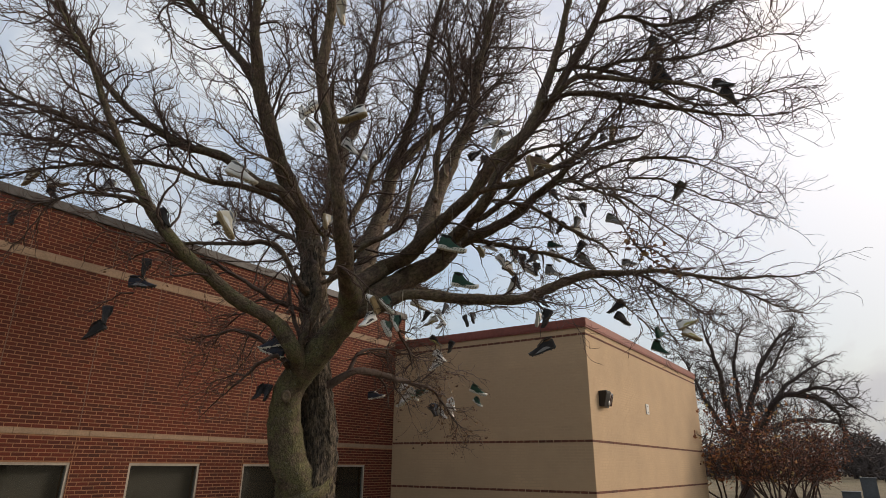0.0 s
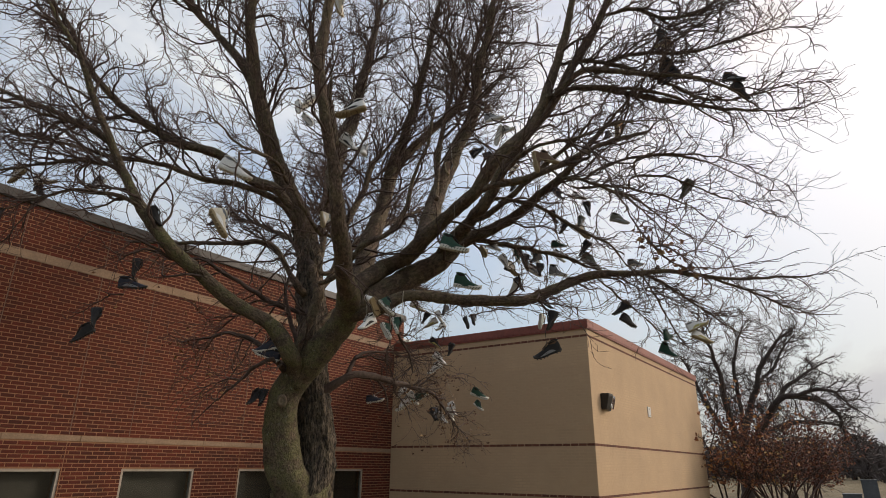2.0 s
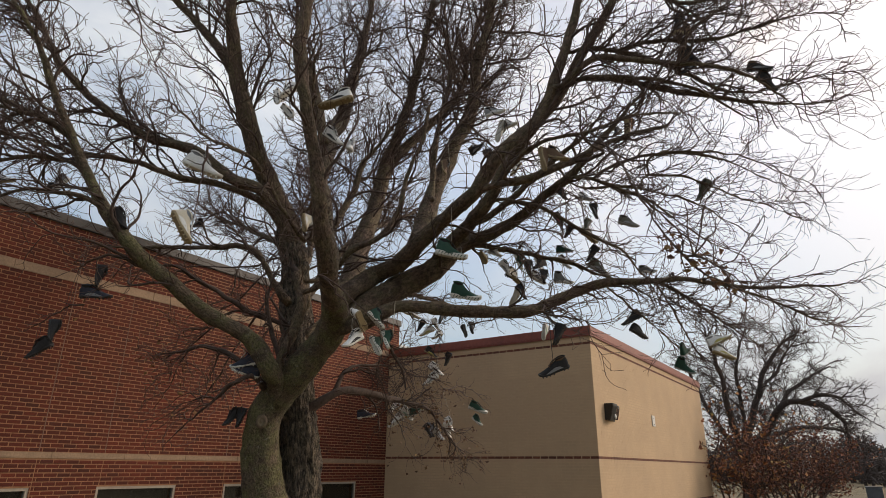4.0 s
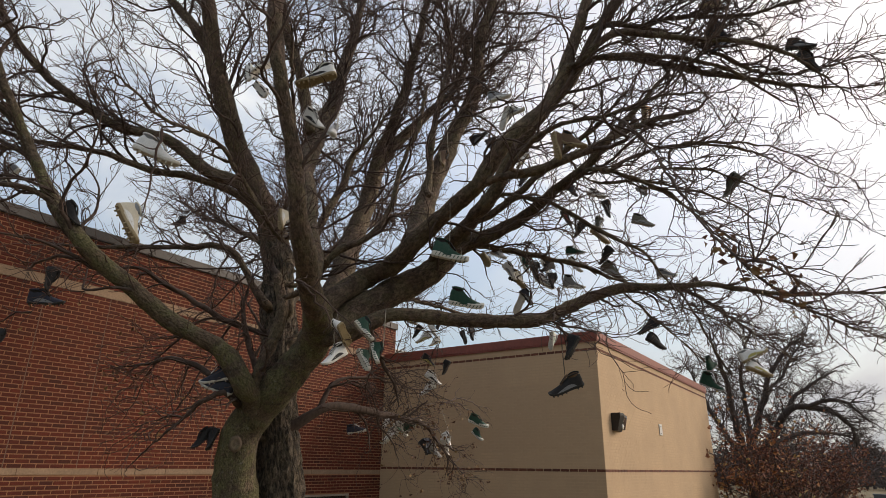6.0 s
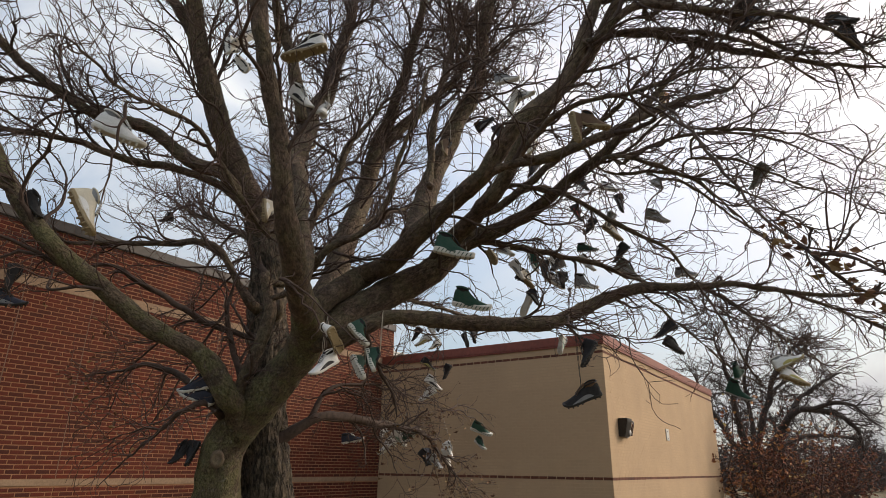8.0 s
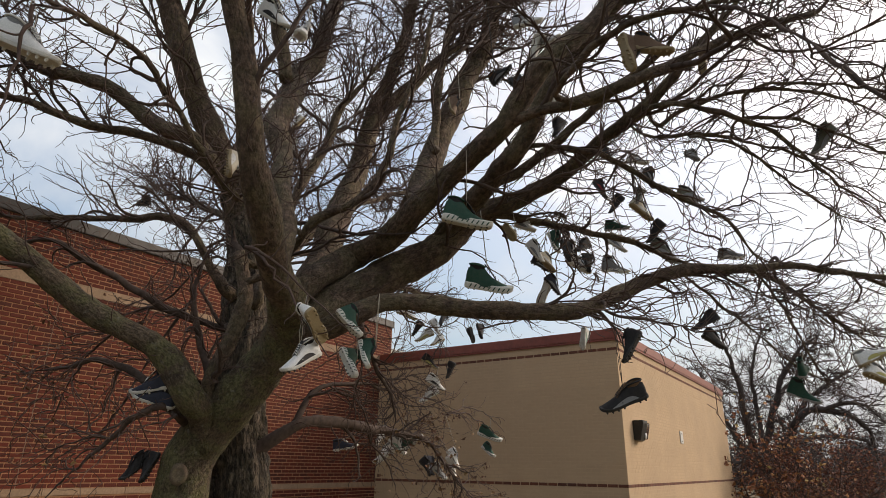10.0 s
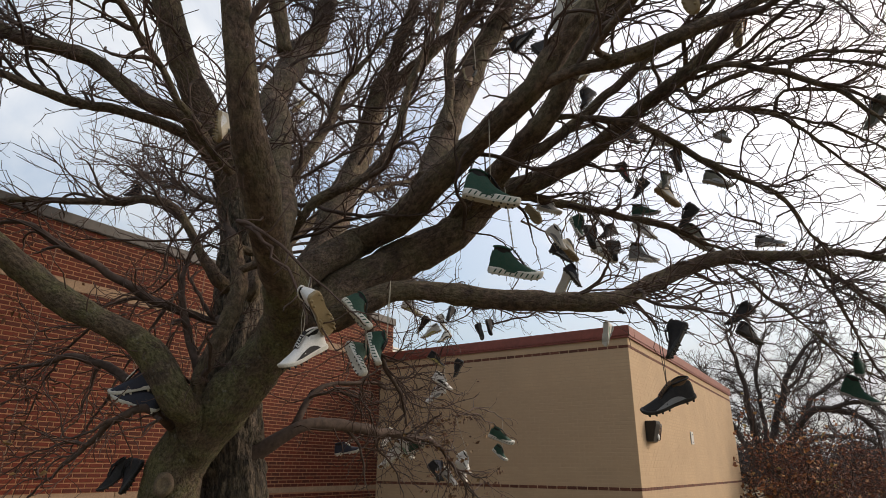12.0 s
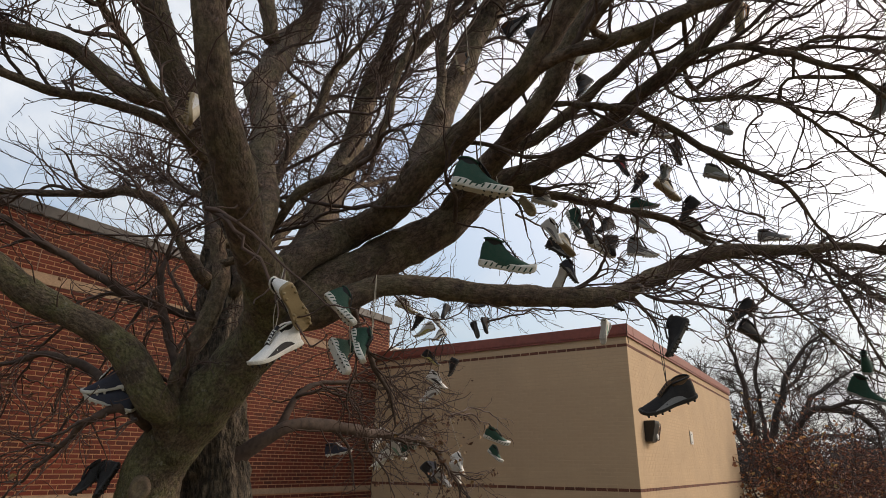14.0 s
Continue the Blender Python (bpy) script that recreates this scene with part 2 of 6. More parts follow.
def brick_rows(along, zrange, holes, joints=(), shift=0.0):
    """Bricks of a running bond as (left, right, bottom, top) on a wall from along[0] to along[1], cut at openings and control joints."""
    out = []
    rows = round((zrange[1] - zrange[0]) / COURSE)
    for k in range(rows):
        z0 = zrange[0] + k * COURSE
        z1 = z0 + COURSE - JOINT
        cuts = [along[0]]
        x = along[0] - (0.5 if k % 2 else 0.0) * BRICK_L + shift
        while x < along[1]:
            x += BRICK_L
            if along[0] < x < along[1]:
                cuts.append(x)
        cuts.append(along[1])
        pieces = [(a, b - JOINT) for a, b in zip(cuts, cuts[1:])]
        for j in joints:
            pieces = [q for a, b in pieces for q in (((a, j - 0.008), (j + 0.008, b)) if a < j < b else ((a, b),))]
        for h0, h1, hz0, hz1 in holes:
            if z1 > hz0 and z0 < hz1:
                kept = []
                for a, b in pieces:
                    if b <= h0 or a >= h1:
                        kept.append((a, b))
                        continue
                    if a < h0:
                        kept.append((a, h0))
                    if b > h1:
                        kept.append((h1, b))
                pieces = kept
        out += [(a, b, z0, z1) for a, b in pieces if b - a > 0.006]
    return out


def brick_corners(a, b, z0, z1, to_world, proud):
    """A brick face with eased edges: four corners at the wall, four in front."""
    e = 0.0022
    back = [to_world(u, -0.004, z) for u, z in ((a, z0), (b, z0), (b, z1), (a, z1))]
    front = [to_world(u, proud, z) for u, z in ((a + e, z0 + e), (b - e, z0 + e), (b - e, z1 - e), (a + e, z1 - e))]
    return back + front


BRICK_FACES = ((4, 5, 6, 7), (0, 1, 5, 4), (1, 2, 6, 5), (2, 3, 7, 6), (3, 0, 4, 7))
LATE = []  # brick faces are laid last


def lay(parent, rows, to_world, mats, proud=0.006, near=None, seed=1):
    """All bricks of one face joined, but for those within `near`, which become parts of their own."""
    def work():
        rnd = random.Random(seed)
        verts, faces, shared = [], [], {}
        for a, b, z0, z1 in rows:
            own = near and near[0] < a < near[1] and near[2] < z0 < near[3] and abs(b - a - BRICK_L + JOINT) < 1e-4
            lift = proud * rnd.uniform(0.75, 1.25)
            if own:
                if "me" not in shared:
                    flat = brick_corners(0, b - a, 0, z1 - z0, lambda u, d, z: Vector(to_world(u, d, z)) - Vector(to_world(0, 0, 0)), proud)
                    shared["me"] = mesh_of("brick", [tuple(v) for v in flat], BRICK_FACES, mats[0])
                ob = new("brick", shared["me"])
                ob.parent = parent
                p = Vector(to_world(a, lift - proud, z0)) - parent.location
                ob.location = p
                continue
            k = len(verts)
            verts.extend(tuple(Vector(v) - parent.location) for v in brick_corners(a, b, z0, z1, to_world, lift))
            faces.extend(tuple(k + i for i in f) for f in BRICK_FACES)
        ob = new("brickwork", mesh_of("brickwork", verts, faces, mats[1]))
        ob.parent = parent
        tagged(ob, kind="stuff")
    LATE.append(work)


# ---- brick wing ----
WALL_Y, EAST, WEST, BRICK_TOP = 6.105, 0.44, -22.0, 5.84
WINDOWS = [(x, x + 1.5, 0.34, 1.48) for x in (-12.85, -10.30, -7.75, -5.17, -2.65)]
LOW_BAND, HIGH_BAND = (1.925, 2.02), (4.86, 5.02)


def wall_with_holes(lo, hi, depth, holes, to_world):
    """A wall slab with rectangular openings through it; u along the wall, d outwards."""
    us = sorted({lo[0], hi[0], *[h for w in holes for h in w[:2]]})
    zs = sorted({lo[1], hi[1], *[h for w in holes for h in w[2:]]})
    bm = bmesh.new()
    for u0, u1 in zip(us, us[1:]):
        for z0, z1 in zip(zs, zs[1:]):
            if any(h[0] <= u0 and u1 <= h[1] and h[2] <= z0 and z1 <= h[3] for h in holes):
                continue
            vs = [bm.verts.new(to_world(u, d, z)) for d in (0, -depth) for u, z in ((u0, z0), (u1, z0), (u1, z1), (u0, z1))]
            for f in ((0, 1, 2, 3), (7, 6, 5, 4), (1, 0, 4, 5), (2, 1, 5, 6), (3, 2, 6, 7), (0, 3, 7, 4)):
                bm.faces.new([vs[i] for i in f])
    bmesh.ops.remove_doubles(bm, verts=bm.verts, dist=1e-5)
    # inner faces between neighbouring cells go
    seen = {}
    for f in bm.faces:
        seen.setdefault(tuple(round(c, 4) for c in f.calc_center_median()), []).append(f)
    bmesh.ops.delete(bm, geom=[f for fs in seen.values() if len(fs) > 1 for f in fs], context='FACES')
    bmesh.ops.recalc_face_normals(bm, faces=bm.faces)
    return bm


def south(u, d, z):
    return (u, WALL_Y - d, z)


def west(u, d, z):
    return (-d, u, z)


def beige_south(u, d, z):
    return (u, -d, z)


def make_window(k, x0, x1, z0, z1):
    w = tagged(new("window_%d" % k, None), "dark fixed window with pale metal frame, blind half drawn", "window", "classroom windows", "structure")
    w.location = ((x0 + x1) / 2, WALL_Y + 0.06, z0)
    ox, oy, oz = w.location
    hw, h, t = (x1 - x0) / 2, z1 - z0, 0.045
    bm = box((-hw, -0.05, 0), (-hw + t, 0.04, h))
    box((hw - t, -0.05, 0), (hw, 0.04, h), 0, bm)
    box((-hw + t, -0.05, h - t), (hw - t, 0.04, h), 0, bm)
    box((-hw + t, -0.05, 0), (hw - t, 0.04, t), 0, bm)
    part("window_frame", bm, frame_paint, w)
    pane = part("pane", box((-hw + t, -0.004, t), (hw - t, 0.004, h - t)), window_glass, w)
    pane.visible_shadow = False
    part("blind", box((-hw + t, 0.12, t), (hw - t, 0.125, h - 0.02)), blind_grey, w, "drawn dull grey roller blind")
    part("window_sill", box((-hw - 0.04, -0.11, -0.07), (hw + 0.04, 0.05, -0.003), 0.006), cast_stone, w)


def make_brick_wing():
    wall = tagged(new("wall_north", None), "dark red brick wall with two pale stone bands", "wall", kind="structure")
    wall.location = (0, WALL_Y, 0)
    bm = wall_with_holes((WEST, -0.3), (EAST, BRICK_TOP), 0.30, WINDOWS, lambda u, d, z: (u, -d, z))
    part("mortar_bed", bm, mortar, wall)
    for (z0, z1), proud in ((LOW_BAND, 0.012), (HIGH_BAND, 0.014)):
        bm = bmesh.new()
        x = WEST
        while x < EAST:
            x2 = min(x + 1.22, EAST)
            box((x + 0.002, -proud, z0), (x2 - 0.003, 0.02, z1), 0.003, bm)
            x = x2
        part("stone_band", bm, cast_stone, wall, "pale cast stone band in long pieces")
    for j in (-10.22, -8.78, -7.72, -5.20):
        part("control_joint", box((j - 0.007, -0.004, 2.03), (j + 0.007, 0.02, 5.83)), sealant, wall)
    bm = box((WEST, -0.05, BRICK_TOP), (EAST + 0.04, 0.36, BRICK_TOP + 0.18), 0.012)
    part("coping", bm, coping_grey, wall, "dark grey folded metal coping")
    holes = WINDOWS + [(WEST - 1, EAST + 1, *LOW_BAND), (WEST - 1, EAST + 1, *HIGH_BAND)]
    span = (-13.6, EAST)
    for k, zz in enumerate(((-0.05, LOW_BAND[0]), (LOW_BAND[1] + 0.008, HIGH_BAND[0]), (HIGH_BAND[1] + 0.008, BRICK_TOP))):
        rows = [r for r in brick_rows(span, zz, holes, (-10.22, -8.78, -7.72, -5.20)) if r[3] < zz[1] + 0.004]
        lay(wall, rows, south, (brick_red, brick_red_joined), 0.006, (-9.55, -7.9, 2.25, 4.6) if k == 1 else None, 5 + k)
    # the return of the parapet above the lower roof
    side = tagged(new("wall_north_return", None), "dark red brick end of the parapet", "wall", kind="structure")
    side.location = (EAST - 0.30, WALL_Y + 0.3, 0)
    part("mortar_bed", box((0, 0, 4.4), (0.30, 6.0, BRICK_TOP)), mortar, side)
    rows = brick_rows((WALL_Y + 0.01, WALL_Y + 6.0), (4.9, BRICK_TOP - 0.06), [])
    lay(side, rows, lambda u, d, z: (EAST + d, u, z), (brick_red, brick_red_joined), 0.006, None, 9)
    part("coping", box((-0.06, 0.06, BRICK_TOP), (0.34, 6.0, BRICK_TOP + 0.18), 0.012), coping_grey, side)
    rear = tagged(new("wall_rear", mesh_of("wall_rear", *box_data((WEST, 16.0, -0.3), (EAST, 16.3, BRICK_TOP)), mortar)), "rear brick wall of the wing", "wall", kind="structure")
    gable = tagged(new("wall_far_west", mesh_of("wall_far_west", *box_data((WEST - 0.3, WALL_Y, -0.3), (WEST, 16.3, BRICK_TOP)), mortar)), "end brick wall of the wing", "wall", kind="structure")
    deck = tagged(new("roof_deck", mesh_of("roof_deck", *box_data((WEST, WALL_Y + 0.31, 5.3), (EAST - 0.31, 16.0, 5.45)), roofing)), "flat grey membrane roof", "roof", kind="structure")
    inside = tagged(new("partition", mesh_of("partition", *box_data((WEST, WALL_Y + 3.0, -0.3), (EAST - 0.31, WALL_Y + 3.1, 5.29)), blind_grey)), "dim inner partition behind the windows", "wall", kind="structure")
    for k, w in enumerate(WINDOWS):
        make_window(k + 1, *w)


def box_data(lo, hi):
    vs = [(x, y, z) for x in (lo[0], hi[0]) for y in (lo[1], hi[1]) for z in (lo[2], hi[2])]
    return vs, [(0, 1, 3, 2), (4, 6, 7, 5), (0, 4, 5, 1), (2, 3, 7, 6), (0, 2, 6, 4), (1, 5, 7, 3)]


make_brick_wing()

# ---- tan block ----
TAN_TOP, TAN_EAST, STRIPES = 5.055, 11.5, ((0.905, 0.965), (2.05, 2.11), (4.625, 4.685))


def make_tan_block():
    for name, u0, u1, way, seed in (("wall_west", 0.0, WALL_Y - 0.012, west, 21), ("wall_south", 0.0, TAN_EAST, beige_south, 22)):
        wall = tagged(new(name, None), "tan painted brick wall with thin brown brick stripes", "wall", kind="structure")
        deep = 0.3
        if name == "wall_west":
            bm = box((0, 0, -0.3), (deep, u1, TAN_TOP - 0.2))
        else:
            bm = box((deep + 0.001, 0, -0.3), (TAN_EAST, deep, TAN_TOP - 0.2))
        part("mortar_bed", bm, mortar_tan, wall)
        last = -0.05
        for k, (s0, s1) in enumerate((*STRIPES, (TAN_TOP - 0.2, 0))):
            rows = brick_rows((u0, u1), (last, s0 - 0.004), [], (), 0.1 * k)
            # the top course is trimmed to meet the stripe
            top = max(r[3] for r in rows)
            rows = [(a, b, z0, s0 - JOINT if z1 == top else z1) for a, b, z0, z1 in rows]
            lay(wall, rows, way, (brick_tan, brick_tan_joined), 0.0012, (0.15, 3.2, 2.4, 3.9) if name == "wall_west" and k == 2 else None, seed + k)
            if s1:
                verts, faces = [], []
                u, i = u0, 0
                while u < u1 - 0.02:
                    v = min(u + BRICK_L, u1)
                    n = len(verts)
                    verts += [tuple(c) for c in brick_corners(u, v - JOINT, s0, s1 - 0.004, way, 0.006)]
                    faces += [tuple(n + f for f in q) for q in BRICK_FACES]
                    u = v
                stripe = new("brick_stripe", mesh_of("brick_stripe", verts, faces, brick_brown))
                stripe.parent = wall
                tagged(stripe, "single course of brown brick", kind="stuff")
                last = s1 + 0.004
        bm = bmesh.new()
        if name == "wall_west":
            box((-0.05, -0.05, TAN_TOP - 0.2), (0.34, u1, TAN_TOP), 0.01, bm)
            box((-0.035, -0.035, TAN_TOP - 0.235), (0.2, u1, TAN_TOP - 0.2), 0, bm)
        else:
            box((0.341, -0.05, TAN_TOP - 0.2), (TAN_EAST + 0.05, 0.34, TAN_TOP), 0.01, bm)
            box((0.21, -0.035, TAN_TOP - 0.235), (TAN_EAST + 0.03, 0.2, TAN_TOP - 0.2), 0, bm)
        part("roof_cap", bm, cap_red, wall, "terracotta red metal roof edge")
    tagged(new("wall_east", mesh_of("wall_east", *box_data((TAN_EAST - 0.3, 0.301, -0.3), (TAN_EAST, 16, TAN_TOP - 0.2)), mortar_tan)), "tan end wall", "wall", kind="structure")
    tagged(new("roof_low", mesh_of("roof_low", *box_data((0.31, 0.35, 4.6), (TAN_EAST - 0.31, 16, 4.75)), roofing)), "flat grey roof behind the parapet", "roof", kind="structure")
    fl = tagged(new("roof_flashing", None), "small pale metal flashing box where the roofs meet", "flashing", kind="structure")
    fl.location = (EAST + 0.012, WALL_Y + 0.05, 4.75)
    part("flashing_body", box((0, 0, 0), (0.52, 0.9, 0.50), 0.01), flash_metal, fl)
    part("flashing_lid", box((-0.0, -0.03, 0.504), (0.56, 0.93, 0.56), 0.008), flash_metal, fl)


make_tan_block()


def make_wall_lamp():
    t = tagged(new("wall_lamp", None), "dark bronze wall lamp with clear glass on tan wall", "lamp")
    t.location = (0.60, -0.005, 2.92)
    w, h, d = 0.62, 0.38, 0.21
    # housing: a wedge that leans forward at the top, the glass fills its lower front
    bm = bmesh.new()
    prof = [(0, 0), (0.0, h), (-d, h), (-d, h - 0.06), (-d * 0.62, 0.0)]
    for x0, x1 in ((0.0, w * 0.52),):
        a = [bm.verts.new((x0, y, z)) for y, z in prof]
        b = [bm.verts.new((x1, y, z)) for y, z in prof]
        bm.faces.new(a)
        bm.faces.new(b[::-1])
        for i in range(len(prof)):
            j = (i + 1) % len(prof)
            bm.faces.new((a[j], a[i], b[i], b[j]))
    bmesh.ops.bevel(bm, geom=list(bm.edges), offset=0.008, segments=2, affect='EDGES')
    part("housing", bm, bronze, t)
    part("back_plate", box((w * 0.5, -0.03, 0.0), (w, -0.001, h), 0.006), bronze, t)
    bm = bmesh.new()
    prof = [(-0.031, 0.03), (-0.031, h - 0.02), (-d * 0.96, h - 0.03), (-d * 0.96, h - 0.09), (-d * 0.6, 0.03)]
    a = [bm.verts.new((w * 0.53, y, z)) for y, z in prof]
    b = [bm.verts.new((w * 0.98, y * 0.8 - 0.006, z)) for y, z in prof]
    bm.faces.new(a)
    bm.faces.new(b[::-1])
    for i in range(len(prof)):
        j = (i + 1) % len(prof)
        bm.faces.new((a[j], a[i], b[i], b[j]))
    bmesh.ops.bevel(bm, geom=list(bm.edges), offset=0.01, segments=2, affect='EDGES')
    g = part("glass_front", bm, refractor_glass, t, "ribbed clear glass refractor")
    g.visible_shadow = False
    # white plastic dome stands for the lamp's pale glass lens
    bm = bmesh.new()
    bmesh.ops.create_uvsphere(bm, u_segments=12, v_segments=8, radius=0.05, matrix=Matrix.Translation((w * 0.45, -d * 0.75, 0.09)) @ Matrix.Diagonal((1.0, 0.5, 1.3, 1)))
    part("lens_cap", bm, white_plastic, t, "pale lens dome in white plastic", True)


def make_wall_plate():
    t = tagged(new("wall_plate", None), "narrow white plastic plate screwed to the tan wall", "plate")
    t.location = (4.50, -0.004, 3.00)
    part("plate", box((0, -0.02, 0), (0.28, 0, 0.30), 0.008), white_plastic, t)
    for z in (0.05, 0.23):
        bm = bmesh.new()
        bmesh.ops.create_cone(bm, cap_ends=True, segments=10, radius1=0.014, radius2=0.012, depth=0.01, matrix=Matrix.Translation((0.14, -0.024, z)) @ Matrix.Rotation(radians(90), 4, 'X'))
        part("screw", bm, steel_grey, t)


make_wall_lamp()
make_wall_plate()

# ---- the shoe tree ----
def curve_through(nodes, step):
    """Evenly spaced points (x, y, z, r) on a smooth curve through the nodes."""
    P = np.array(nodes, float)
    ext = np.vstack([2 * P[0] - P[1], P, 2 * P[-1] - P[-2]])
    pts = []
    for i in range(1, len(ext) - 2):
        a, b, c, d = ext[i - 1:i + 3]
        n = max(2, int(np.linalg.norm(c[:3] - b[:3]) / step))
        for t in np.arange(n) / n:
            q = 0.5 * (2 * b + (c - a) * t + (2 * a - 5 * b + 4 * c - d) * t * t + (3 * b - a - 3 * c + d) * t ** 3)
            q[3] = b[3] + (c[3] - b[3]) * t
            pts.append(q)
    pts.append(P[-1])
    return np.array(pts)


def tube(points, sides, verts, faces, rough=0.0, seed=0.0, cap=True, ridge=0.0):
    """Adds a tapered tube along points (x, y, z, r) to the lists, with an uneven girth."""
    P = np.asarray(points, float)
    n = len(P)
    T = np.gradient(P[:, :3], axis=0)
    T /= np.linalg.norm(T, axis=1)[:, None] + 1e-9
    ref = np.array((0.0, 0, 1)) if abs(T[0, 2]) < 0.9 else np.array((1.0, 0, 0))
    u = np.cross(T[0], ref)
    u /= np.linalg.norm(u)
    k = len(verts)
    ang = np.arange(sides) * 2 * math.pi / sides
    for i in range(n):
        u = u - T[i] * (u @ T[i])
        u /= np.linalg.norm(u) + 1e-9
        v = np.cross(T[i], u)
        c, r = P[i, :3], P[i, 3]
        for a in ang:
            q = math.cos(a) * u + math.sin(a) * v
            s = r
            if rough:
                w = c + q * r
                s = r * (1 + rough * noise.noise((w[0] * 3.1 + seed, w[1] * 3.1, w[2] * 2.0)) + rough * 0.7 * noise.noise((w[0] * 11, w[1] * 11, w[2] * 7 + seed)))
            if ridge:
                w = c + q * r
                s += ridge * (abs(noise.noise((w[0] * 13, w[1] * 13, w[2] * 2.6 + seed))) - 0.2) + ridge * 0.5 * noise.noise((w[0] * 34, w[1] * 34, w[2] * 9))
            verts.append(tuple(c + q * s))
    for i in range(n - 1):
        a = k + i * sides
        for j in range(sides):
            j2 = (j + 1) % sides
            faces.append((a + j, a + j2, a + sides + j2, a + sides + j))
    if cap:
        a = k + (n - 1) * sides
        faces.append(tuple(a + j for j in range(sides)))
        faces.append(tuple(k + j for j in reversed(range(sides))))


BASE = Vector((-8.42, 0.72, 0.0))
tree = tagged(new("tree", None), "old bare spreading tree, mossy forked trunk, hung with many thrown shoes", "tree")
tree.location = BASE
GROWN = []


def limb(label, mat, nodes):
    pts = curve_through(nodes, 0.045 if max(q[3] for q in nodes) > 0.19 else 0.06)
    pts[:, :3] -= BASE
    # the gentle crookedness of grown wood
    for i, p in enumerate(pts):
        w = min(1.0, i / 8) * min(0.07, 0.45 * p[3] + 0.03)
        p[0] += w * noise.noise((p[2] * 1.7, p[1] * 1.3, len(GROWN) * 3.7))
        p[1] += w * noise.noise((p[0] * 1.7, p[2] * 1.3, len(GROWN) * 5.1))
        p[2] += w * noise.noise((p[1] * 1.7, p[0] * 1.3, len(GROWN) * 7.3))
        # thin wood is kinked at every old bud
        kink = min(1.0, i / 6) * max(0.0, 0.024 - 0.25 * p[3])
        for j in range(3):
            p[j] += kink * noise.noise((i * 0.45 + 11 * j, len(GROWN) * 2.9, j * 3.1))
    verts, faces = [], []
    big = max(p[3] for p in pts) > 0.19
    rough = mat is bark_rough
    tube(pts, 72 if rough else 40 if big else 16, verts, faces, 0.15 if big else 0.2, len(GROWN) * 1.3, True, 0.045 if rough else 0.016 if big else 0.010)
    me = mesh_of("limb", verts, faces, mat, True)
    sides = 72 if rough else 40 if big else 16
    along = np.concatenate([[0], np.cumsum(np.linalg.norm(np.diff(pts[:, :3], axis=0), axis=1))]) + len(GROWN) * 3.3
    ang = np.arange(sides) * 2 * math.pi / sides
    grow = np.zeros((len(pts), sides, 3))
    grow[:, :, 0] = pts[:, 3:4] * np.cos(ang)
    grow[:, :, 1] = pts[:, 3:4] * np.sin(ang)
    grow[:, :, 2] = along[:, None]
    me.attributes.new("grow", 'FLOAT_VECTOR', 'POINT').data.foreach_set("vector", grow.ravel())
    ob = new("trunk" if label == "trunk" else "limb", me)
    ob.parent = tree
    # low limbs in bough bark, dark in place of shade, get the last wording
    tagged(ob, label + (" of mossy grey-brown bark" if mat is bark_mossy else " of dark brown bark" if mat is bark_limb else " of deeply ridged bark"))
    GROWN.append((label, pts))


limb('trunk', bark_mossy, [(-8.42, 0.72, -0.25, 0.543), (-8.45, 0.72, 0.10, 0.446), (-8.11, 0.88, 0.91, 0.388), (-8.29, 0.80, 1.30, 0.359)])
limb('front stem', bark_mossy, [(-8.28, 0.82, 1.09, 0.261), (-8.64, 0.84, 1.79, 0.225), (-8.81, 0.66, 2.41, 0.183), (-8.72, 0.22, 2.87, 0.180), (-8.73, -0.21, 3.25, 0.163), (-9.10, -0.58, 3.46, 0.132), (-9.25, -0.70, 3.58, 0.079)])
limb('rear stem', bark_rough, [(-8.08, 0.91, 1.08, 0.360), (-8.15, 0.78, 1.73, 0.285), (-8.24, 0.76, 2.45, 0.240), (-8.26, 0.86, 3.20, 0.212), (-8.21, 1.03, 3.96, 0.190), (-8.27, 1.14, 4.66, 0.172), (-8.40, 1.15, 4.98, 0.120)])
limb('upper left limb', bark_limb, [(-8.21, 1.05, 4.05, 0.120), (-8.27, 1.14, 4.66, 0.172), (-8.55, 1.17, 5.23, 0.150), (-8.99, 1.15, 5.73, 0.128), (-9.38, 1.08, 6.36, 0.112), (-9.74, 1.04, 7.08, 0.090), (-9.98, 0.85, 7.84, 0.062), (-10.15, 0.75, 8.60, 0.035), (-10.25, 0.70, 9.30, 0.018)])
limb('left crown limb', bark_limb, [(-9.50, 1.07, 6.60, 0.070), (-9.66, 1.30, 7.12, 0.066), (-9.84, 1.63, 7.59, 0.055), (-10.30, 1.96, 8.12, 0.045), (-10.89, 2.36, 8.81, 0.025)])
limb('upright limb', bark_limb, [(-9.10, -0.58, 3.42, 0.108), (-9.40, -0.79, 3.51, 0.103), (-9.74, -1.09, 3.68, 0.094), (-10.07, -1.28, 3.96, 0.079), (-10.33, -1.38, 4.55, 0.066), (-10.57, -1.43, 5.23, 0.059), (-10.70, -1.54, 5.99, 0.050), (-10.82, -1.63, 6.79, 0.036), (-10.90, -1.70, 7.60, 0.018)])
